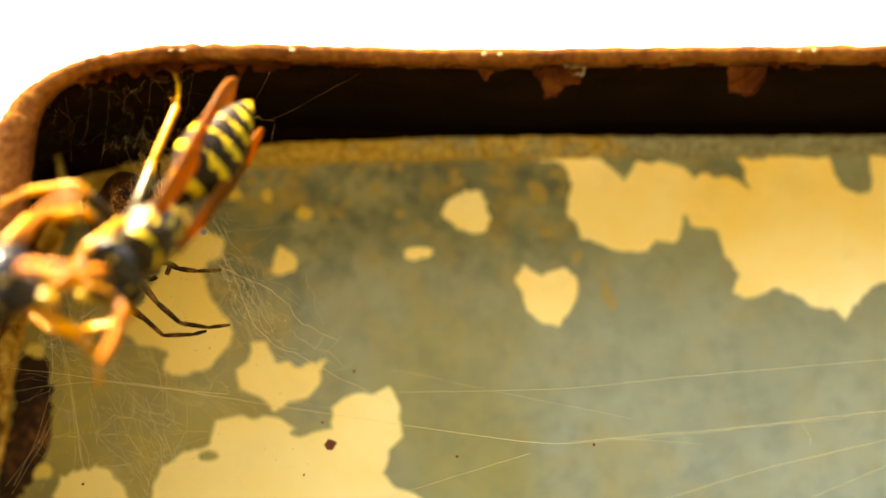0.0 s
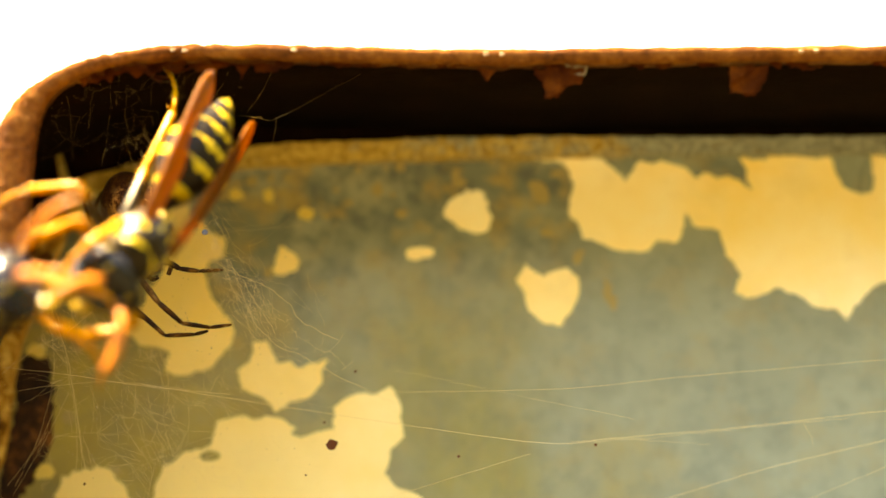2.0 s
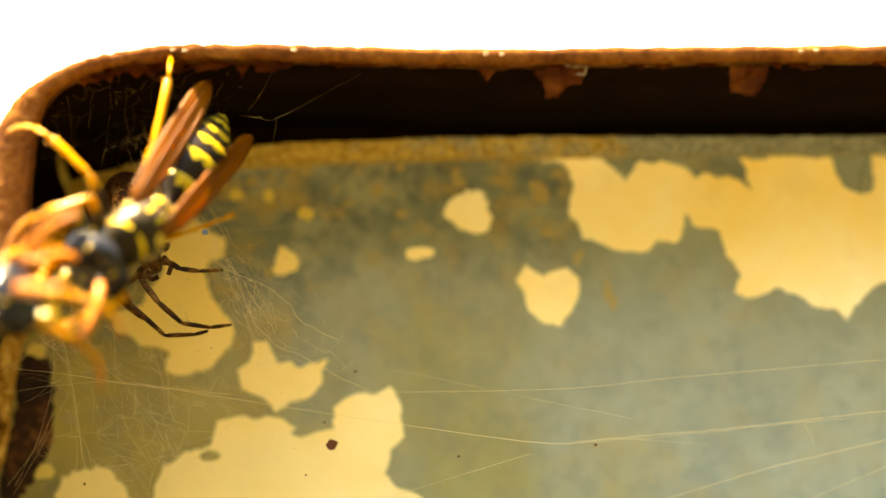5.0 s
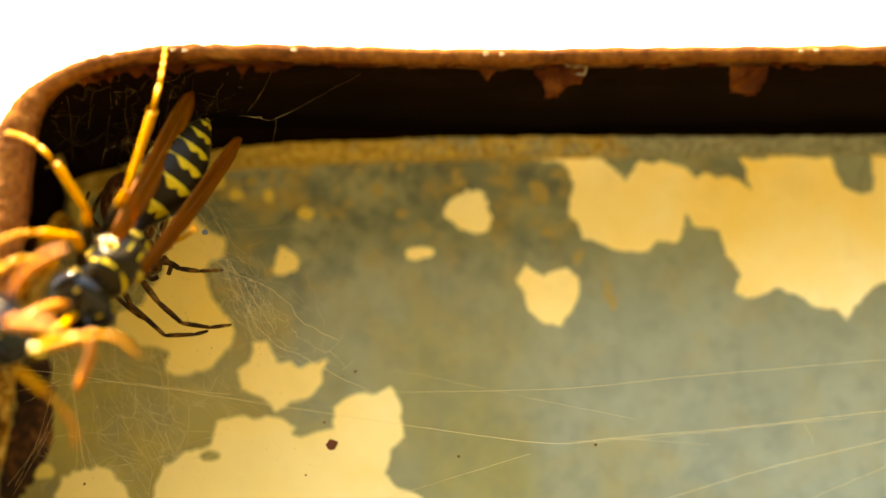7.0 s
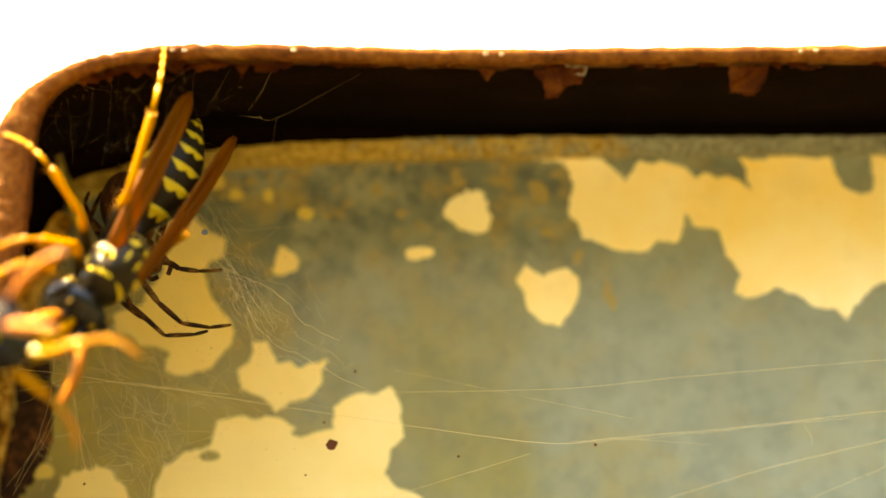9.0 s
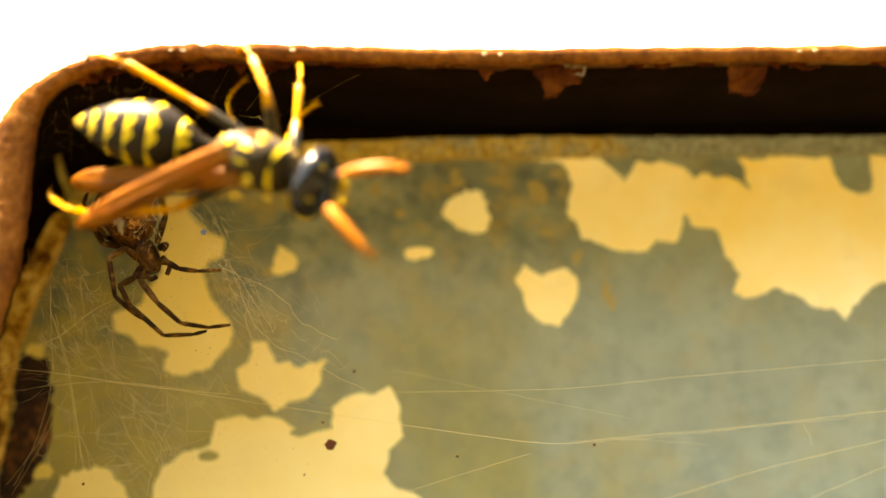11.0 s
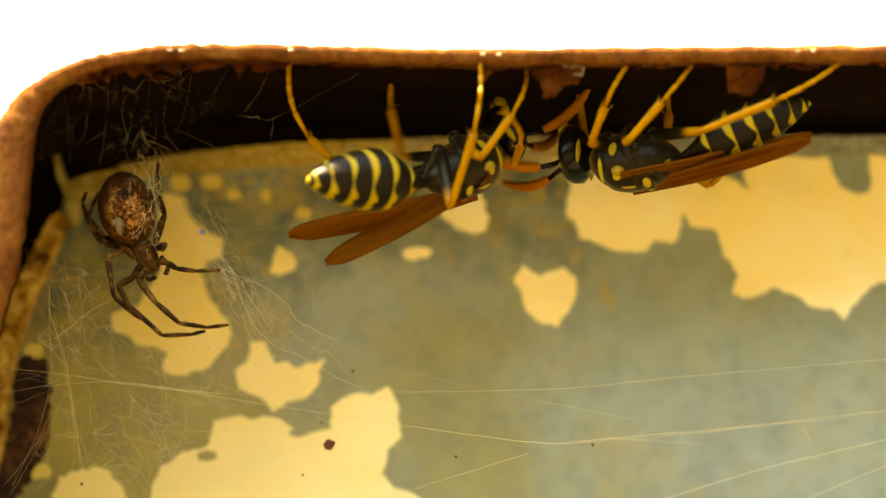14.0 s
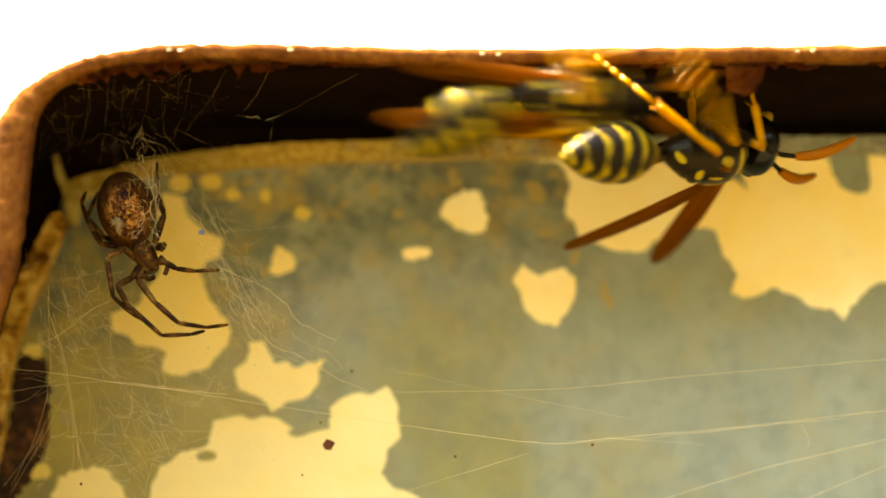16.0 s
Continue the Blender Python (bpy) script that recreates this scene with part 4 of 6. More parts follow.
def build_wasp(group):
    wasp = thing("paper_wasp", "black and yellow paper wasp with amber legs and wings", "wasp", group=group)
    bm = lathe(profile([(-3.1, 0.3, 0.3, -0.2), (-2.7, 0.8, 0.85, -0.1), (-1.6, 1.45, 1.6, 0), (-0.2, 1.75, 1.95, 0.05), (1.2, 1.72, 1.85, 0), (2.2, 1.4, 1.3, -0.1),
                        (2.75, 0.75, 0.7, -0.2), (3.0, 0.3, 0.3, -0.2)], 64), 40)
    for v in bm.verts:
        # seams between the plates of the back
        x, high = v.co.x, max(0.0, min(1.0, (v.co.z + 0.6) / 1.2))
        dip = sum(d * math.exp(-((x - c) / w) ** 2) for c, w, d in ((-0.75, 0.1, 0.07), (-1.45, 0.09, 0.09), (1.75, 0.09, 0.05), (-2.0, 0.1, 0.05))) * high
        dip += 0.05 * math.exp(-((x - 0.1) / 0.12) ** 2) * (1 - high)
        v.co.y *= 1 - dip
        v.co.z *= 1 - dip
    for row in ("front", "mid", "hind"):
        for s in (-1, 1):
            q = ROOT[row]
            part("coxa", ball((q[0], q[1] * s * 0.85, q[2] + 0.1), (0.5, 0.42, 0.7), 8), BLACK, wasp)
    part("thorax", bm, BLACK, wasp, "black thorax with yellow spots")
    part("scutellum", ball((-1.12, 0, 1.42), (0.5, 0.95, 0.52), 10), BLACK, wasp)
    part("postscutellum", ball((-1.78, 0, 1.0), (0.3, 0.85, 0.5), 8), BLACK, wasp)
    part("neck", tube([(2.5, 0, -0.2), (3.0, 0, -0.4), (3.3, 0, -0.5)], [0.75, 0.42, 0.6], 12), BLACK, wasp)
    for s in (-1, 1):
        part("tegula", ball((0.62, 1.42 * s, 1.12), (0.44, 0.3, 0.34), 8), FACE, wasp)
        part("side_plate", ball((-0.1, 1.5 * s, -0.35), (0.75, 0.42, 0.95), 10), BLACK, wasp)
    bm = lathe(profile([(2.95, 0.4, 0.5, -0.4), (3.2, 1.35, 1.2, -0.55), (3.7, 1.95, 1.65, -0.7), (4.2, 1.85, 1.75, -0.8), (4.65, 1.3, 1.4, -0.9), (4.85, 0.5, 0.6, -0.9)], 16), 30)
    head = part("head", bm, plain("black_head", (0.006, 0.004, 0.002), 0.22, 0.05, 0.26), wasp, "black head with yellow face")
    for s in (-1, 1):
        part("eye", ball((3.95, 1.5 * s, -0.6), (0.62, 0.55, 1.15), 10), EYE_MAT, head)
        part("temple_mark", ball((3.33, 1.5 * s, -0.35), (0.13, 0.3, 0.75), 8), FACE, head)
        part("brow_mark", ball((4.35, 0.95 * s, 0.15), (0.3, 0.16, 0.32), 8), FACE, head)
        part("mandible", tube([(4.5, 0.6 * s, -2.1), (4.75, 0.6 * s, -2.5), (4.8, 0.15 * s, -2.9)], [0.4, 0.34, 0.12], 8), FACE, head)
        ant = part("antenna", tube([(4.7, 0.4 * s, -0.2), (5.2, 0.6 * s, 0.1), (5.8, 0.95 * s, 0.35)], [0.15, 0.16, 0.15], 8), EYE_MAT, head)
        pts = smooth_line([(5.8, 0.95 * s, 0.35), (6.8, 1.5 * s, 0.5), (8.0, 2.1 * s, 0.3), (9.2, 2.5 * s, -0.2)], 5)
        flag = tube(pts, [0.15 + 0.18 * math.sin(math.pi * min(1.0, 0.1 + i / len(pts))) ** 0.7 + (0.015 if i % 2 else 0) for i in range(len(pts))], 8)
        part("flagellum", flag, ANTENNA, head)
        part("cheek_mark", tube([(3.75, 1.15 * s, -1.75), (4.1, 1.1 * s, -1.95), (4.4, 0.85 * s, -2.1)], [0.12, 0.2, 0.14], 8), FACE, head)
    part("face_plate", ball((4.68, 0, -1.35), (0.18, 0.42, 0.42), 10), FACE, head, "yellow face plate")
    head.matrix_basis = Matrix.Translation(Vector((3.4, 0, -0.5)) * MM) @ Matrix.Scale(1.1, 4) @ Matrix.Translation(Vector((-3.4, 0, 0.5)) * MM)
    # the abdomen is a row of overlapping rings; the first carries the rest
    shape = [(0, 0.25), (0.1, 0.5), (0.22, 1.25), (0.34, 1.86), (0.45, 2.1), (0.6, 1.98), (0.75, 1.58), (0.88, 0.95), (0.96, 0.5), (1.0, 0.12)]
    L = 9.2

    def rad(s):
        return float(np.interp(s, [a for a, _ in shape], [b for _, b in shape]))

    cuts = [0, 0.23, 0.42, 0.58, 0.72, 0.85, 0.95, 1.0]
    first = None
    for i in range(7):
        a, b = cuts[i], cuts[i + 1] + (0.012 if i < 6 else 0)
        st = []
        for j in range(9):
            s = a + (b - a) * j / 8
            r = rad(s) * (0.985 + 0.03 * j / 8)
            st.append((-s * L, r, r * 0.96, -0.35 * math.sin(s * 2.2)))
        st.append((-b * L + 0.08, rad(b) * 0.8, rad(b) * 0.77, -0.35 * math.sin(b * 2.2)))
        seg = part("abdomen" if first is None else "abdomen_ring", lathe(st, 32), BANDS, first or wasp)
        if first is None:
            first = seg
            seg.matrix_basis = Matrix.Translation(Vector((-2.95, 0, -0.1)) * MM)
    for s in (-1, 1):
        # a folded wing: narrow, ribbed, round at the tip
        rows = 22
        bm = bmesh.new()
        grid = []
        for i in range(rows + 1):
            f = i / rows
            half = 0.88 * (0.3 + 0.75 * math.sin(math.pi * min(1, 0.12 + 0.7 * f)) ** 0.8) * (1 if f < 0.86 else math.sqrt(max(0.02, 1 - ((f - 0.86) / 0.145) ** 2)))
            ring = []
            for j in range(7):
                v = j / 6 * 2 - 1
                ring.append((-f * 12.6 - (0.22 * noise.noise(Vector((v * 2.3, s, 1))) if f > 0.9 else 0), half * v * 0.95, 0.045 * math.cos(v * 9) + 0.25 * math.sin(f * 3) - 0.14 * v * v))
            grid.append(ring)
        top = [[bm.verts.new(p) for p in r] for r in grid]
        low = [[bm.verts.new((p[0], p[1], p[2] - 0.04)) for p in r] for r in grid]
        for g, flip in ((top, False), (low, True)):
            for a, b in zip(g, g[1:]):
                for j in range(6):
                    q = (a[j], b[j], b[j + 1], a[j + 1])
                    bm.faces.new(q[::-1] if flip else q)
        rim_t = [r[0] for r in top] + top[-1][1:] + [r[-1] for r in top[-2::-1]] + top[0][-2:0:-1]
        rim_l = [r[0] for r in low] + low[-1][1:] + [r[-1] for r in low[-2::-1]] + low[0][-2:0:-1]
        for i in range(len(rim_t)):
            j = (i + 1) % len(rim_t)
            bm.faces.new((rim_t[i], rim_t[j], rim_l[j], rim_l[i]))
        bmesh.ops.recalc_face_normals(bm, faces=bm.faces[:])
        wing = part("wing", bm, WING, wasp, "folded amber-brown wing")
        wing["side"] = s
        wing.matrix_basis = Matrix.Translation(Vector((0.4, 1.3 * s, 1.6)) * MM)
        for v0, v1 in ((-0.95, -0.9), (-0.35, -0.1), (0.5, 0.7)):
            pts = []
            for i in range(0, rows - 1, 2):
                f = i / rows
                v = v0 + (v1 - v0) * f
                half = 0.88 * (0.3 + 0.75 * math.sin(math.pi * min(1, 0.12 + 0.7 * f)) ** 0.8)
                pts.append((-f * 12.6, half * v * 0.93, 0.045 * math.cos(v * 9) + 0.25 * math.sin(f * 3) - 0.14 * v * v + 0.01))
            part("vein", tube(pts, [0.07 - 0.003 * i for i in range(len(pts))], 6), VEIN, wing)
    for row in ("front", "mid", "hind"):
        for s in (-1, 1):
            fl, tl, al = FEMUR_LEN[row], TIBIA_LEN[row], TARSUS_LEN[row]
            leg = part("leg", tube([(0, 0, 0), (0.3, 0, 0), (fl * 0.3, 0, 0.08), (fl * 0.65, 0, 0.06), (fl - 0.2, 0, 0), (fl - 0.04, 0, 0), (fl + 0.08, 0, 0)],
                                   [0.26, 0.38, 0.42, 0.36, 0.27, 0.23, 0.1], 10), FEMUR, wasp, "leg, black at the base and amber beyond")
            leg["leg_row"], leg["side"] = row, s
            tib = part("tibia", tube([(-0.05, 0, 0), (0.08, 0, 0), (0.3, 0, 0), (tl * 0.6, 0, 0), (tl - 0.25, 0, 0), (tl - 0.06, 0, 0), (tl + 0.06, 0, 0)], [0.08, 0.2, 0.23, 0.25, 0.29, 0.22, 0.08], 10), AMBER, leg)
            bm = bmesh.new()
            x = 0.0
            for j in range(5):
                step = al * (0.36, 0.2, 0.16, 0.12, 0.16)[j]
                rise, after = (0.5 * math.sin(math.pi * q / al) for q in (x, x + step))
                tube([(x, 0, rise), (x + step * 0.5, 0, (rise + after) / 2 + 0.02), (x + step, 0, after)], [0.11, 0.13, 0.17], 8, bm)
                x += step
            for c in (-1, 1):
                tube([(x - 0.05, 0, 0), (x + 0.2, 0.15 * c, -0.08), (x + 0.25, 0.25 * c, -0.36)], [0.1, 0.07, 0.02], 6, bm)
                tube([(-0.15, 0.2 * c, 0), (0.45, 0.38 * c, -0.25)], [0.06, 0.01], 5, bm)
            part("tarsus", bm, AMBER, leg)
    return wasp


def body_pose(at, ahead, back):
    x = Vector(ahead).normalized()
    y = Vector(back).cross(x).normalized()
    z = x.cross(y)
    m = Matrix((x, y, z)).transposed().to_4x4()
    return Matrix.Translation(Vector(at) * MM) @ m


def between(rows, t):
    """Smooth values between rows of (t, values...)."""
    if t <= rows[0][0]:
        return rows[0][1:]
    if t >= rows[-1][0]:
        return rows[-1][1:]
    i = max(k for k in range(len(rows) - 1) if rows[k][0] <= t)
    a, b = rows[i], rows[i + 1]
    f = (t - a[0]) / (b[0] - a[0])
    f = f * f * (3 - 2 * f) if b[0] - a[0] > 0.35 else f
    out = []
    for u, v in zip(a[1:], b[1:]):
        out.append(tuple(p + (q - p) * f for p, q in zip(u, v)) if hasattr(u, "__len__") else u + (v - u) * f)
    return out


REST = {"front": (4.6, 2.2, -4.6), "mid": (0.6, 4.6, -5.0), "hind": (-4.5, 4.2, -5.2)}


ANKLE = {"front": 30, "mid": 34, "hind": 30}


def own_bow(row, s):
    return Vector((0.25 if row == "front" else -0.1 if row == "mid" else -0.35, 1.0 * s, 0.85)).normalized()


def bow_at(rows, t, inverse, row, s):
    """The way a knee points at t, in the wasp's space."""
    if not rows:
        return None

    def way(k):
        return (inverse.to_3x3() @ Vector(rows[k][1])).normalized() if rows[k][1] else own_bow(row, s)

    for k in range(len(rows) - 1):
        if rows[k][0] <= t <= rows[k + 1][0]:
            f = (t - rows[k][0]) / (rows[k + 1][0] - rows[k][0])
            return way(k).lerp(way(k + 1), f)
    return way(len(rows) - 1)


def leg_poses(row, s, foot, bow=None):
    """The bend of a leg to a foot in the wasp's space: pose of the femur, then of the shin and of the foot in the femur's space."""
    r = Vector(ROOT[row])
    r.y *= s
    l1, l2, l3 = FEMUR_LEN[row], TIBIA_LEN[row], TARSUS_LEN[row]
    bent = radians(ANKLE[row])
    chord = math.sqrt(l2 * l2 + l3 * l3 + 2 * l2 * l3 * math.cos(bent))
    to = foot - r
    d = max(min(to.length, (l1 + chord) * 0.995), abs(chord - l1) * 1.05)
    u = to.normalized()
    hint = bow or own_bow(row, s)
    side = (hint - u * hint.dot(u)).normalized()
    a = (l1 * l1 + d * d - chord * chord) / (2 * d)
    h = math.sqrt(max(0, l1 * l1 - a * a))
    knee = r + u * a + side * h
    end = r + u * d
    along = (end - knee).normalized()
    out = (side - along * side.dot(along)).normalized()
    lift = math.asin(l3 * math.sin(bent) / chord)
    ankle = knee + (along * math.cos(lift) + out * math.sin(lift)) * l2

    def frame_at(p, q, up):
        x = (q - p).normalized()
        y = up.cross(x).normalized()
        m = Matrix((x, y, x.cross(y))).transposed().to_4x4()
        return Matrix.Translation(p * MM) @ m

    fm = frame_at(r, knee, side)
    back = fm.inverted()
    return fm, back @ frame_at(knee, ankle, side), back @ frame_at(ankle, end, side)


def towards(d, twist=0.0):
    """A turn that lays a part's -x axis along d, its back kept up."""
    x = -Vector(d).normalized()
    y = Vector((0, 0, 1)).cross(x).normalized()
    return Matrix((x, y, x.cross(y))).transposed().to_4x4() @ pose(0, 0, 0, twist, 0, 0)


def animate(wasp, body, feet, times, bows={}):
    """body: rows of t, thorax, ahead, back side, tail tip, right and left wing tip, their twists. feet: rows of t, place for each leg named.
    bows: for legs named, rows of t and the way in which the knee points, or None for its own way."""
    path = {t: between(body, t) for t in times}
    mats = {t: body_pose(*path[t][:3]) for t in times}
    inv = {t: mats[t].inverted() for t in times}
    walk(wasp, [(t, mats[t]) for t in times])
    for ob in wasp.children:
        kind = ob.name.split(".")[0]
        if kind == "abdomen":
            base = Vector((-2.95, 0, -0.1)) * MM
            walk(ob, [(t, Matrix.Translation(base) @ towards(inv[t] @ (Vector(path[t][3]) * MM) - base)) for t in times])
        elif kind == "wing":
            s = ob["side"]
            base = Vector((0.4, 1.3 * s, 1.6)) * MM
            tip = 5 if s > 0 else 4
            walk(ob, [(t, Matrix.Translation(base) @ towards(inv[t] @ (Vector(path[t][tip]) * MM) - base, path[t][6][1 if s > 0 else 0])) for t in times])
        elif kind == "leg":
            row, s = ob["leg_row"], ob["side"]
            which = ("L" if s > 0 else "R") + row[0].upper()
            given = feet.get(which)
            thigh, shin, toes = [], [], []
            for t in times:
                if given:
                    foot = inv[t] @ (Vector(between(given, t)[0]) * MM) / MM
                else:
                    foot = Vector(REST[row])
                    foot.y *= s
                a, b, c = leg_poses(row, s, foot, bow_at(bows.get(which, ()), t, inv[t], row, s))
                thigh.append((t, a))
                shin.append((t, b))
                toes.append((t, c))
            walk(ob, thigh)
            for child in ob.children:
                walk(child, shin if child.name.startswith("tibia") else toes)


WASP_A = build_wasp("wasps in the box")
WASP_B = copy_thing(WASP_A, Matrix())
WASP_C = copy_thing(WASP_A, Matrix())
WASP_D = copy_thing(WASP_A, Matrix())


def slim_abdomen(wasp, f):
    """Gives one wasp a narrower abdomen than the rest, with its parts."""
    for ob in wasp.children:
        if ob.name.startswith("abdomen"):
            for piece in (ob, *ob.children):
                piece.data = piece.data.copy()
                piece.data.transform(Matrix.Diagonal((1, f, f, 1)))


slim_abdomen(WASP_C, 0.8)


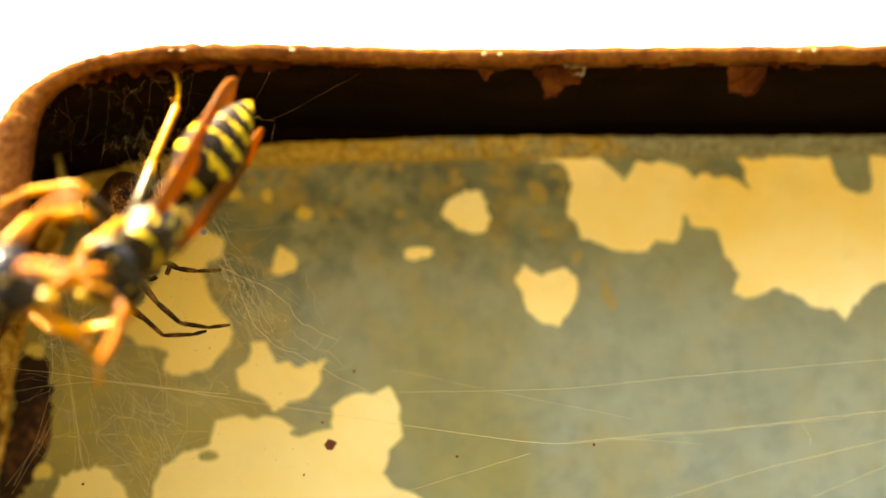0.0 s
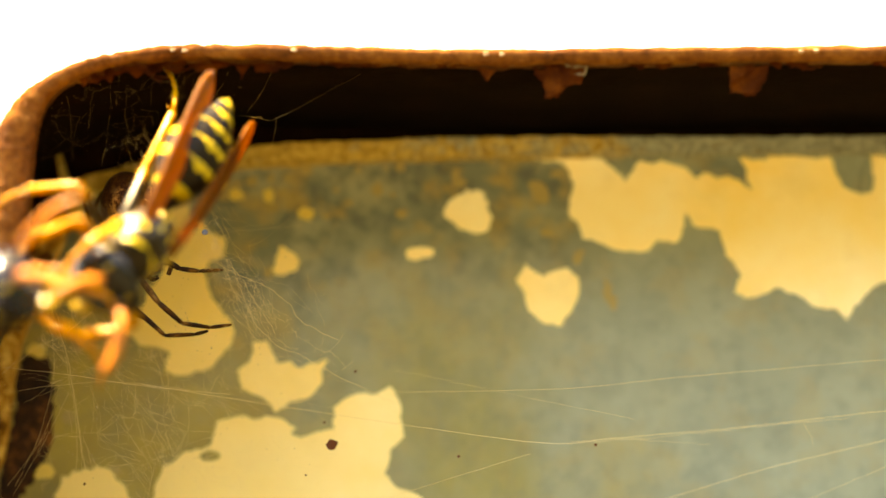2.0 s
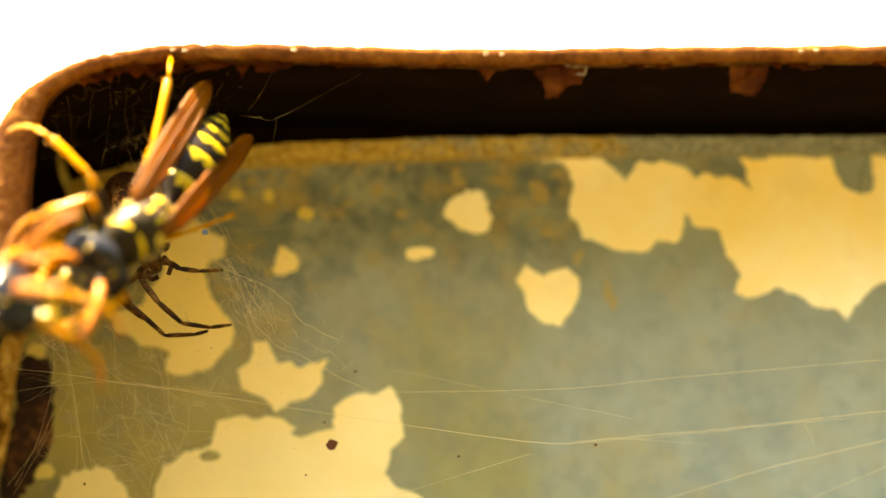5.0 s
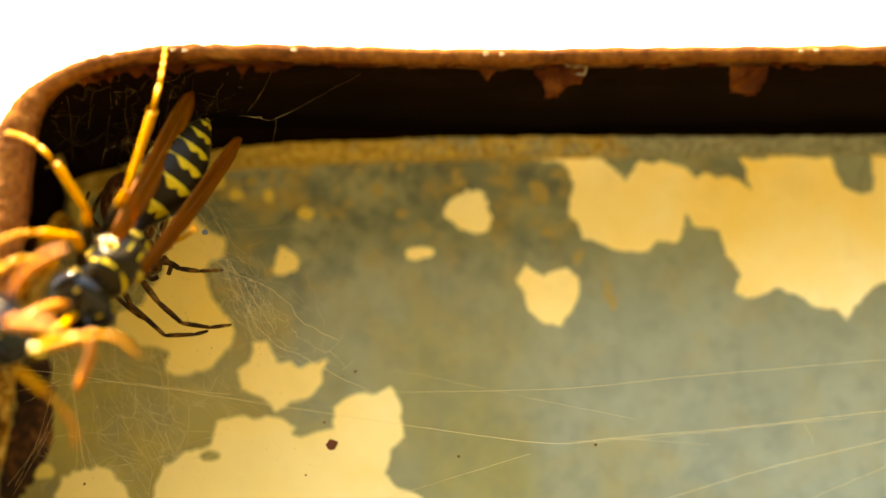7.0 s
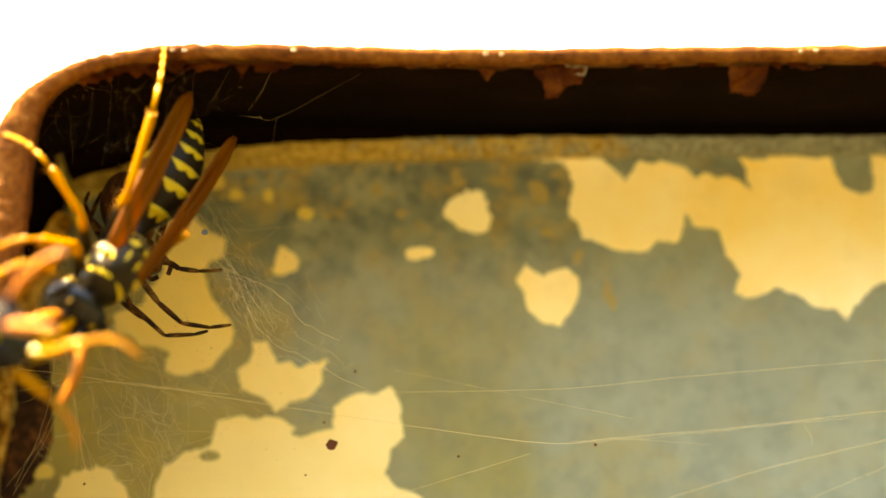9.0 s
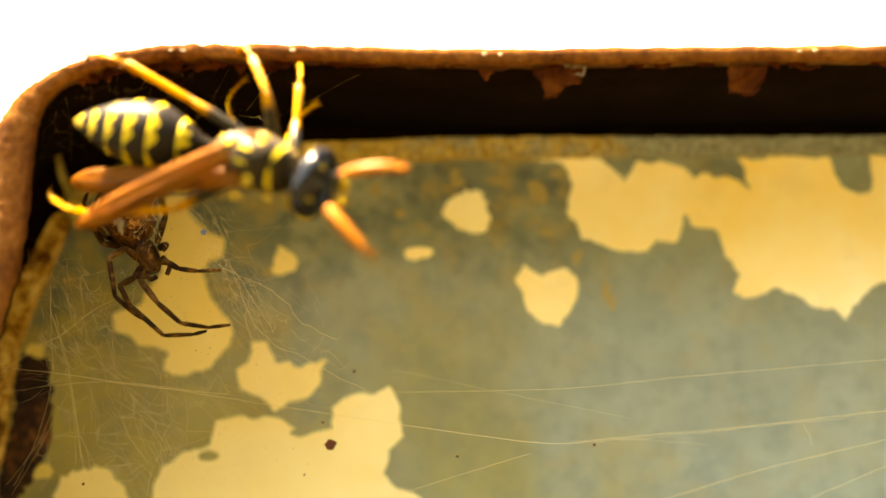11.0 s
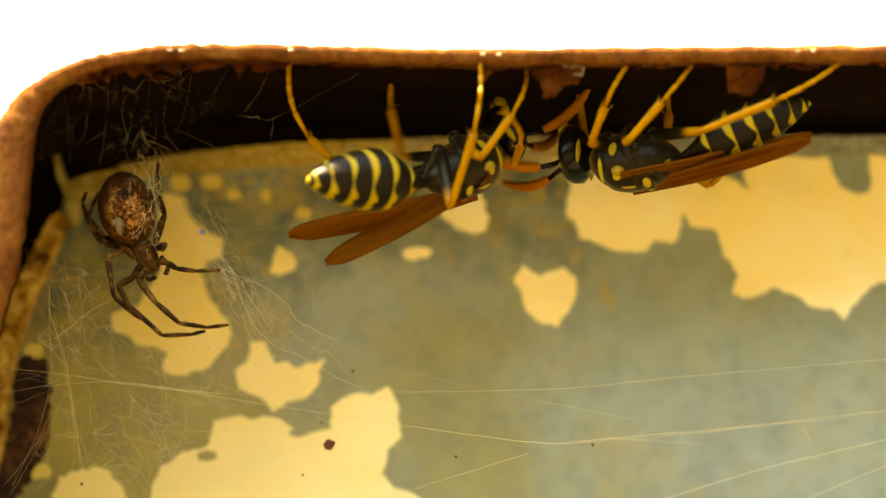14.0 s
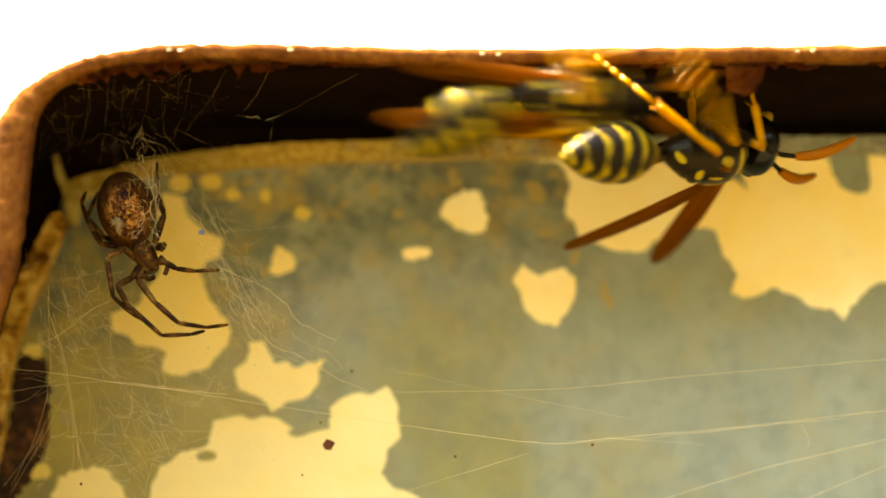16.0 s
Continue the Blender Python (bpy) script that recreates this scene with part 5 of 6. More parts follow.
def motions():
    times = [round(0.25 * i, 2) for i in range(37)] + [9.5, 9.8, 10.1, 10.4, 10.7, 11.0] + [round(11.2 + 0.1 * i, 1) for i in range(49)]
    # first wasp: grapples at the corner, then runs along under the rim
    body = [
        (0.0, (-17.32, -6.8, -0.46), (-0.32, -0.7, -0.64), (0.84, -0.52, 0.14), (-11.83, -2.36, 8.43), (-12.78, -1.95, 10.27), (-11.11, 0.16, 7.56), (-6.4, -32)),
        (1.0, (-17.39, -6.8, -0.46), (-0.32, -0.7, -0.64), (0.84, -0.52, 0.14), (-11.9, -2.36, 8.43), (-12.81, -1.96, 10.27), (-11.14, 0.15, 7.55), (-6.4, -32)),
        (1.5, (-17.79, -6.8, -0.53), (-0.29, -0.69, -0.67), (0.83, -0.52, 0.18), (-12.63, -2.31, 8.5), (-14.01, -2.22, 10.6), (-11.75, -0.09, 7.75), (-6.4, -32)),
        (2.0, (-17.91, -6.8, -0.87), (-0.25, -0.71, -0.66), (0.84, -0.5, 0.21), (-13.31, -2.6, 8.42), (-14.19, -2.51, 10.52), (-11.79, -0.49, 7.77), (-6.4, -32)),
        (3.1, (-17.86, -6.8, -0.36), (-0.28, -0.71, -0.65), (0.78, -0.56, 0.27), (-13.35, -1.37, 8.53), (-14.12, -1.8, 10.6), (-11.84, 0.24, 7.72), (-6.4, -32)),
        (3.3, (-17.54, -6.8, 0.63), (-0.45, -0.71, -0.55), (0.53, -0.7, 0.47), (-13.5, 0.39, 8.59), (-14.18, -0.29, 10.8), (-11.9, 1.13, 7.49), (-6, -30)),
        (4.2, (-17.54, -6.8, 0.63), (-0.46, -0.71, -0.53), (0.54, -0.7, 0.46), (-13.58, 0.51, 8.51), (-14.33, -0.21, 10.82), (-11.91, 1.19, 7.36), (-6, -30)),
        (6.4, (-19.95, 0.2, -0.28), (-0.4, -0.61, -0.69), (0.72, -0.67, 0.17), (-14.94, 5.27, 9.2), (-15.85, 4.38, 11.31), (-12.79, 5.95, 8.38), (-6.4, -32)),
        (7.0, (-20.29, 0.2, -0.71), (-0.32, -0.63, -0.7), (0.73, -0.64, 0.24), (-15.03, 3.87, 9.09), (-15.94, 3.85, 11.18), (-12.97, 5.5, 8.42), (-6.4, -32)),
        (9.2, (-20.35, 0.2, -1.18), (-0.41, -0.56, -0.72), (0.69, -0.7, 0.15), (-15.6, 3.74, 9.06), (-15.92, 2.93, 10.95), (-13.2, 4.66, 8.3), (-6.4, -32)),
        (9.9, (-18.59, -4, -0.7), (-0.32, -0.5, -0.8), (0.65, -0.74, 0.19), (-15.23, 2.17, 8.47), (-15.44, 0.33, 10.22), (-12.35, 2.26, 7.75), (-6, -30)),
        (10.4, (-15.46, -5, 1.54), (0.13, -0.53, -0.84), (0.4, -0.74, 0.54), (-16.18, 0.37, 11.7), (-17.07, -1.63, 13.36), (-14.39, 0.12, 12.74), (0, 0)),
        (10.8, (-12.08, -5, 3.28), (0.55, -0.56, -0.62), (-0.43, -0.83, 0.36), (-20.73, 0.32, 8.4), (-22.28, 1.83, 5.45), (-20.81, 1.68, 4.33), (0, 0)),
        (11.3, (-9.74, -6, 6.54), (0.95, 0.2, 0.23), (0.31, -0.57, -0.77), (-21.41, -9.55, 4.96), (-21.74, -7.07, 1.53), (-13.44, -17.22, -1.1), (0, 0)),
        (11.5, (-6.78, -1, 5.56), (0.84, 0.4, 0.36), (0.42, -0.25, -0.87), (-19.26, -4, 10.64), (-16.46, -4, 0.27), (-15.63, -7, 5.44), (-33, -21)),
        (11.7, (-4.71, 0, 7.12), (0.77, 0.57, 0.28), (0.38, -0.06, -0.93), (-13.29, -7.14, 9.47), (-5.67, 13.53, 5.87), (-10.91, -9.25, 0.69), (-4, -20)),
        (11.9, (-5.13, 7, 7.25), (0.33, 0.88, 0.34), (0.12, 0.32, -0.94), (-11.58, -0.14, 11.2), (-4.61, -3.43, 2.2), (-10.54, -2.37, 2.77), (-4, -20)),
        (12.0, (-4.44, 9, 8.46), (0.27, 0.92, 0.28), (0.08, 0.28, -0.95), (-10.74, -1, 9.09), (-8.84, -1, 2.62), (-2.07, 0, 4.41), (32, -20)),
        (12.1, (-6.02, 11, 8.29), (0.22, 0.94, 0.26), (0.04, 0.26, -0.96), (-9.49, 0.08, 7.39), (-8.44, 0.53, 2.57), (-3.23, -0.32, 3.37), (32, -20)),
        (12.3, (-6.6, 13.5, 9.36), (-0.06, 0.97, 0.24), (-0.01, 0.24, -0.97), (-8.6, 2.33, 7.03), (-7.94, 2.91, 2.68), (-2.71, 2.69, 4.54), (-10, 10)),
        (12.5, (-7.47, 13.5, 9.9), (-0.29, 0.94, 0.17), (-0.05, 0.16, -0.99), (-4.10, 5, 6.89), (-5.18, 2.8, 3.68), (-1.85, 3.4, 5.06), (-41, 66)),
        (12.7, (-8.43, 13.5, 9.47), (-0.69, 0.71, 0.17), (-0.12, 0.12, -0.99), (-2.83, 3.66, 6.81), (-4.17, 2.7, 4.03), (-1.6, 4.58, 4.94), (-44, 60)),
        (12.8, (-8.46, 10.5, 8.8), (-0.69, 0.71, 0.17), (-0.12, 0.12, -0.99), (-3.34, 0.38, 7.97), (-4.7, -0.82, 4.34), (-2.2, 1.09, 5.3), (-44, 60)),
        (13.0, (-8, 10.5, 7.72), (-0.83, 0.52, 0.2), (-0.17, 0.11, -0.98), (-0.29, 2.18, 6.05), (-0.78, 1.52, 2.63), (1.74, 4.51, 4), (-46, 52)),
        (13.2, (-6.75, 10.5, 6.95), (-0.69, 0.68, 0.25), (-0.18, 0.18, -0.97), (0.21, 1.42, 6.1), (0.21, 1.26, 3.52), (1.72, 2.7, 4.18), (-46, 52)),
        (13.4, (-3.33, 12, 6.26), (0.02, 0.92, 0.38), (0.01, 0.38, -0.92), (-1.97, 0.79, 6.3), (-5.78, 2.07, 1.43), (-1.36, 1.91, 1.1), (-85, 15)),
        (13.6, (-1.8, 12, 5.56), (0.31, 0.84, 0.44), (0.15, 0.42, -0.9), (-2.26, 0.97, 7.4), (-6.02, 2.56, 1.89), (-2.28, 1.73, 0.6), (-85, 15)),
        (13.8, (-0.52, 7, 6.12), (0.81, 0.52, 0.29), (0.29, 0.08, -0.95), (-5, -2.78, 6.59), (-9.65, 16.66, 3.89), (-5.97, 16.19, 2.22), (-60, 45)),
        (14.0, (1.6, 6, 6.5), (0.76, 0.44, 0.48), (0.36, -0.2, -0.91), (-7.0, 0.4, 4.2), (-10.4, 8, 2.2), (-7.4, 9, 0.7), (-42, 72)),
        (14.4, (3.5, 6.5, 5.93), (0.96, 0.17, 0.23), (0.19, -0.2, -0.96), (-4.9, 1.2, 5.9), (-7.5, 12.5, 5.9), (-5.1, 13, 4.8), (-21, -28)),
        (14.7, (3.6, 5.5, 5.5), (0.83, 0.48, 0.3), (0.3, -0.08, -0.95), (-5.3, 1.4, 8.4), (-7.43, 10.82, 7.4), (-6.9, 7.24, 6.28), (2.8, 14)),
        (14.8, (4.21, 4, 5), (0.99, 0.04, 0.11), (0.12, -0.19, -0.97), (-6.72, 3.27, 9.36), (-7.69, 4.61, 5.57), (-7, 7, 5.93), (2.8, 14)),
        (15.0, (6.1, 3, 6.35), (0.95, 0, 0.32), (0.28, -0.2, -0.94), (-6.9, 2.5, 9.4), (-6.65, 3.5, 4.64), (-6.47, 2.5, 4.06), (2.8, 14)),
        (15.2, (6.9, 3, 6.1), (0.94, -0.05, 0.33), (0.28, -0.2, -0.94), (-6.1, 2.5, 9.1), (-5.64, 3.5, 4.41), (-5.46, 2.5, 3.84), (2.8, 14)),
        (15.5, (9.66, 3.5, 5.49), (0.83, 0.33, 0.44), (0.31, -0.09, -0.94), (-1.45, 2.5, 9.06), (-1.11, 5.5, 4.61), (-0.74, 5.5, 4.53), (2.8, 14)),
        (15.7, (11.26, 4, 6), (0.95, 0.15, 0.27), (0.29, -0.16, -0.94), (0.72, 4.28, 9.82), (1.02, 12.01, 6.34), (1.46, 9.91, 5.9), (2.8, 14)),
        (16.0, (17.24, 5.5, 7.19), (0.92, 0.39, 0.06), (0.16, -0.22, -0.96), (8.1, -1.1, 5.36), (8.7, 14.95, 2.78), (14.68, 15.24, 1.86), (-2, -10)),
    ]
    feet = {
        "RH": [(0, (-17.86, 3.5, 14.31)), (4.2, (-17.86, 3.5, 14.31)), (6.4, (-17.5, 0, 12.95)), (9.5, (-17.56, 0, 12.95)), (10.5, (-19.35, 0, 12.15)), (11.3, (-26.78, 0, -0.68)), (11.5, (-24.27, 0, 3.26)), (11.7, (-15.62, 0, 12.45)), (12.6, (-15.87, 0, 12.45)), (12.7, (-9.27, 1, 12.31)),
               (13.9, (-9.74, 1, 12.16)), (14.4, (-8.25, 2, 12.42)), (15.2, (-8.25, 2, 12.42)), (15.5, (-0.14, 2, 12.42)), (16.0, (4.21, 3, 12.68))],
        "RM": [(0, (-27.32, -5, 0.15)), (1.9, (-27.34, -5, 0.5)), (3.1, (-27, -5, 0.5)), (3.3, (-27.06, -4, 7.72)), (3.5, (-22.92, -5, 10.59)), (3.7, (-26.69, -2, 7.13)), (9.5, (-26.96, -2, 6.77)), (10.7, (-17.55, 3, 12.76)),
               (11.5, (-3.1, 6, 13.46)), (12.0, (-12.74, 4, 12.94)), (12.6, (-12.74, 4, 12.94)), (12.7, (-11.75, 3, 12.64)), (13.3, (-11.39, 3, 12.68)), (13.6, (-8.3, 3, 12.68)), (13.9, (-8.3, 3, 12.68)), (14.1, (3.76, 7, 13.73)),
               (15.5, (3.1, 6, 13.46)), (16.0, (11.75, 7, 13.73))],
        "RF": [(0, (-25.58, -7, -1.25)), (2.0, (-25.21, -7, -2.61)), (3.2, (-24.9, -7, -1.59)), (4.2, (-25.25, -7, -1.25)), (6.3, (-27.11, -6, -1.07)), (9.5, (-27.1, -6, -1.41)), (10.7, (-10.37, 4, 13.02)), (11.5, (-0.15, 5, 13.2)),
               (12.0, (-8.59, 12, 15.03)), (12.6, (-12.87, 8, 13.99)), (13.0, (-13.57, 8, 10.6)), (13.4, (-6.97, 10, 14.51)), (13.9, (2.84, 8, 13.99)), (14.4, (6.5, 6, 13.35)), (15.0, (8.35, 6, 13.46)), (16.0, (17.22, 6, 13.46))],
        "LF": [(0, (-24.12, -7, -5.32)), (2.0, (-23.79, -7, -5.32)), (4.2, (-24.12, -7, -5.32)), (6.3, (-25.42, -7, -6.66)), (9.5, (-25.41, -7, -7)), (10.7, (-8.79, 2, 12.49)), (11.3, (-9.22, 0, 12.93)), (11.5, (-5.13, 0, 12.7)),
               (11.8, (0.59, 6, 13.46)), (12.3, (-3.22, 12, 15.03)), (13.0, (-5.52, 12, 15.03)), (13.6, (-0.15, 11, 14.77)), (13.9, (4.29, 6, 13.46)), (14.0, (4.16, 2, 9.16)), (14.4, (7.83, 3, 12.46)),
               (14.7, (7.16, 1, 8.19)), (15.0, (7.77, 2, 10.46)), (15.5, (11.46, 3, 12.68)), (16.0, (18.71, 3, 12.68))],
        "LM": [(0, (-22.25, -11, -5.45)), (4.2, (-22.69, -11, -4.63)), (6.4, (-24.58, -4, -6.22)), (9.5, (-24.57, -4, -6.56)), (10.7, (-13.67, 0, 12.34)), (11.3, (-11.89, 0, 12.93)), (11.5, (-7.26, 0, 12.89)), (11.7, (-6.55, 0, 12.89)), (11.9, (2.76, 3, 12.57)),
               (12.3, (-0.51, 4, 12.87)), (13.7, (-1.06, 4, 12.83)), (13.9, (5.29, 3, 12.61)), (14.4, (7.24, 2, 12.12)), (14.8, (6.88, 2, 12.49)), (15.0, (8.76, 0, 12.85)), (15.5, (8.69, 0, 12.78)), (16.0, (14.8, 0, 12.34))],
        "LH": [(0, (-15.57, -1, 1.09)), (3.2, (-15.67, -1, 1.09)), (3.4, (-14.39, -1, 1.45)), (4.2, (-14.39, -1, 1.45)), (6.4, (-15.33, -1, 1.09)), (9.5, (-15.84, -1, 0.74)), (10.7, (-23.62, 0, 11.97)), (11.3, (-24.33, 0, 12.12)), (11.5, (-12.78, 0, 12.93)), (11.65, (-8.69, 0, 12.93)), (12.02, (-8.33, 0, 12.93)), (12.12, (1.99, 0, 12.12)),
               (12.3, (1.65, 1, 12.01)), (12.6, (1.65, 1, 12.01)), (12.7, (3.08, 1, 12.01)), (13.7, (3.15, 1, 11.94)), (13.9, (2.36, 1, 12.23)), (14.1, (2.6, 0, 12.93)), (15.25, (2.6, 0, 12.93)), (15.5, (6.44, 0, 12.63)),
               (16.0, (9.82, 0, 12.34))],
    }
    bows = {
        "LH": ((0, (0, 1, 0.2)), (9.5, (0, 1, 0.2)), (10.7, None)),
        "LM": ((0, (-0.4, -1, 0)), (4.2, (-0.4, -1, 0)), (6.3, (-0.4, 1, -0.4)), (9.5, (-0.4, 1, -0.4)), (10.7, None)),
        "RH": ((0, (1, -0.2, 0.1)), (3.1, (1, -0.2, 0.1)), (4.0, (0.5, -1, 0.1)), (6.3, (0.4, -1, 0)), (9.5, (0.4, -1, 0)), (10.7, None), (12.1, None), (12.3, (-0.5, 0, -1)), (12.6, (-0.5, 0, -1)), (12.75, None)),
        "RM": ((0, None), (12.1, None), (12.3, (-0.5, 0, -1)), (12.6, (-0.5, 0, -1)), (12.75, None)),
    }
    animate(WASP_A, body, feet, times, bows)
    # second wasp: faces the first from beyond the rim's side, and leaves that way
    body = [
        (0.0, (-27.67, -12, -5.28), (0.75, -0.57, 0.32), (-0.66, -0.66, 0.37), (-37.22, -6.14, -7.89), (-38.76, -7.08, -5.33), (-37.69, -7.82, -10.11), (-6, -30)),
        (3.2, (-27.48, -12, -6.1), (0.71, -0.61, 0.35), (-0.7, -0.62, 0.34), (-37.12, -6.4, -8.59), (-38.72, -7.15, -6.01), (-37.7, -7.68, -10.76), (-6, -30)),
        (4.2, (-27.43, -12, -5.93), (0.72, -0.62, 0.31), (-0.69, -0.62, 0.37), (-37.1, -6.49, -8.61), (-38.71, -7.17, -6.02), (-37.59, -8.09, -10.8), (-6, -30)),
        (7.0, (-28.48, -9, -7.95), (0.71, -0.62, 0.32), (-0.7, -0.62, 0.36), (-37.81, -3.04, -11.57), (-39.52, -3.5, -8.89), (-38.2, -5.14, -13.81), (-6, -30)),
        (9.2, (-28.47, -9, -8.12), (0.71, -0.62, 0.32), (-0.7, -0.62, 0.36), (-37.83, -2.97, -11.56), (-39.52, -3.5, -8.89), (-38.24, -4.95, -13.79), (-6, -30)),
        (9.8, (-34.38, -8, -9.47), (0.29, -0.66, 0.69), (-0.67, -0.66, -0.34), (-40.48, -1.09, -16.15), (-42.79, -2.59, -16.27), (-40.22, -1.71, -18.24), (-6, -30)),
        (10.4, (-40.93, -8, -10.13), (0.06, -0.81, 0.59), (0.37, -0.53, -0.77), (-42.09, 0.18, -18.11), (-43.07, -0.99, -19.55), (-40.57, -0.11, -19.5), (-6, -30)),
        (16.0, (-41.69, -8, -8.14), (0.07, -0.81, 0.58), (0.37, -0.52, -0.77), (-42.9, 0.25, -16.05), (-43.87, -0.93, -17.51), (-41.38, -0.03, -17.44), (-6, -30)),
    ]
    feet = {
        "LF": [(0, (-22.44, -6, 0.82)), (2.0, (-21.4, -6, -0.04)), (4.2, (-21.02, -6, -1.75)), (6.5, (-23.37, -6, -2.09)), (9.3, (-23.36, -6, -2.44)), (10.4, (-42.25, -2, -3.14))],
        "RF": [(0, (-18.15, -10, -5.79)), (4.2, (-18.89, -10, -6.28)), (6.5, (-17.65, -11, -7.97)), (9.3, (-17.49, -11, -8.1)), (10.4, (-40.33, -4, -3.47))],
        "RM": [(0, (-20, -8, -9.34)), (4.2, (-19.96, -8, -9.34)), (6.5, (-19.89, -8, -9.54)), (7.0, (-21.32, -8, -12.84)), (9.3, (-21.29, -8, -12.97)), (10.4, (-38.68, -4, -9.64))],
        "LM": [(0, (-27.89, -4, 1.39)), (9.3, (-27.49, -4, -0.35)), (10.4, (-46.2, -2, -6.62))],
    }
    animate(WASP_B, body, feet, times, {"RM": ((0, (0, -0.8, 0.6)),), "RF": ((0, (0, -0.3, 1)),)})
    # third wasp: comes along the rim, meets the first, turns out into the sun and flies off
    body = [
        (0.0, (42.92, 6.5, 7.03), (-0.86, 0.52, 0.03), (-0.11, -0.13, -0.99), (53.76, 5.46, 9.24), (53.95, 4.16, 7.44), (55.17, 7.78, 7.88), (2.8, 14)),
        (12.0, (42.92, 6.5, 7.03), (-0.86, 0.52, 0.03), (-0.11, -0.13, -0.99), (53.76, 5.46, 9.24), (53.95, 4.16, 7.44), (55.17, 7.78, 7.88), (2.8, 14)),
        (12.4, (35.56, 6.5, 7.03), (-0.89, 0.46, 0.02), (-0.09, -0.15, -0.98), (46.49, 5.68, 9.29), (46.69, 4.15, 7.44), (47.74, 7.77, 7.88), (2.8, 14)),
        (12.8, (31.95, 6.5, 7.03), (-0.91, 0.41, -0.02), (-0.06, -0.17, -0.98), (42.92, 6.08, 9.39), (43.21, 4.7, 7.57), (44.11, 8.08, 7.95), (2.8, 14)),
        (13.2, (30.48, 6.5, 7.03), (-0.91, 0.42, 0.06), (-0.13, -0.14, -0.98), (41.41, 5.91, 9.35), (41.62, 4.22, 7.46), (42.55, 7.79, 7.89), (2.8, 14)),
        (13.4, (28.02, 6.5, 7.72), (-0.93, 0.35, 0.07), (-0.13, -0.15, -0.98), (38.98, 6.53, 9.99), (39.28, 5.03, 8.14), (40.01, 8.01, 8.43), (2.8, 14)),
        (13.6, (22.32, 6.5, 8.17), (-0.99, 0, 0.12), (-0.11, -0.2, -0.97), (33.27, 7.35, 10.95), (33.89, 7.31, 7.9), (34.02, 7.96, 7.85), (2.8, 14)),
        (13.8, (16.61, 6.5, 7.52), (-1, 0.01, -0.05), (0.04, -0.2, -0.98), (27.43, 7.83, 10.95), (28.08, 7.73, 8.63), (28.28, 8.95, 8.53), (2.8, 14)),
        (14.0, (12.6, 6.5, 6.95), (-0.94, 0.33, 0.02), (-0.07, -0.16, -0.98), (23.18, 3.55, 9.75), (23.9, 4.56, 8.28), (23.41, 1.87, 7.29), (2.8, 14)),
        (14.4, (12.95, 6.5, 6.75), (-0.93, 0.32, -0.17), (0.12, -0.2, -0.97), (22.7, 3.4, 10.75), (23.49, 2.29, 9.26), (23.28, 2.99, 9.77), (2.8, 14)),
        (14.7, (14.4, 6.5, 6.7), (-0.84, 0.53, 0.02), (-0.18, -0.09, -0.98), (23.43, 1, 10.28), (24.81, 2.72, 8.74), (24.46, 1.05, 8.2), (2.8, 14)),
        (14.8, (16.28, -2, 6.95), (-0.31, -0.93, 0.18), (-0.06, -0.17, -0.98), (22.61, 7.1, 8.68), (23.88, 7.45, 5.54), (8, 8.08, 4.54), (-2, -10)),
        (14.9, (16.94, -2, 8.56), (-0.05, -0.97, 0.23), (0.01, -0.23, -0.97), (20.08, 8.86, 6.79), (24.26, 7.27, 3.13), (17.69, 8.58, 2.33), (0, 0)),
        (15.0, (17.12, -2, 9.17), (-0.05, -0.99, 0.15), (0.02, -0.15, -0.99), (19.77, 8.82, 6.51), (23.92, 7.25, 2.71), (17.31, 8, 1.32), (0, 0)),
        (15.1, (17.32, -4, 10.85), (-0.1, -0.96, 0.25), (0.08, -0.26, -0.96), (19.6, 6.39, 6.56), (22.22, 4.14, 1.82), (17.05, 4.47, 0.97), (0, 0)),
        (15.2, (18.14, -5, 11.05), (0, -0.94, 0.33), (-0, -0.33, -0.94), (19.68, 5.52, 6.67), (26.19, 3.2, 4.65), (13.98, 5.95, 7.47), (0, 0)),
        (15.3, (18.57, -7, 11.89), (0.28, -0.94, 0.18), (-0.18, -0.24, -0.95), (18.33, 3.69, 8.08), (27.87, 1.77, 10.95), (12.19, 3.04, 13.14), (0, 0)),
        (15.38, (19.54, -9, 20.46), (0.36, -0.9, 0.24), (-0.23, -0.34, -0.91), (18.99, 1.59, 16.48), (29.15, -0.7, 19.52), (13.24, 1.05, 20.82), (0, 0)),
        (15.5, (21.52, -14, 32.69), (0.32, -0.94, 0.13), (-0.26, -0.22, -0.94), (21.24, -3.01, 29.92), (30.54, -5.2, 32.78), (14.79, -4.09, 33.99), (0, 0)),
        (16.0, (45.36, -24, 55.55), (0.23, -0.94, -0.27), (-0.5, 0.12, -0.86), (45.52, -13.03, 58.84), (54.73, -15.98, 57.01), (42.03, -13.27, 59.45), (0, 0)),
    ]
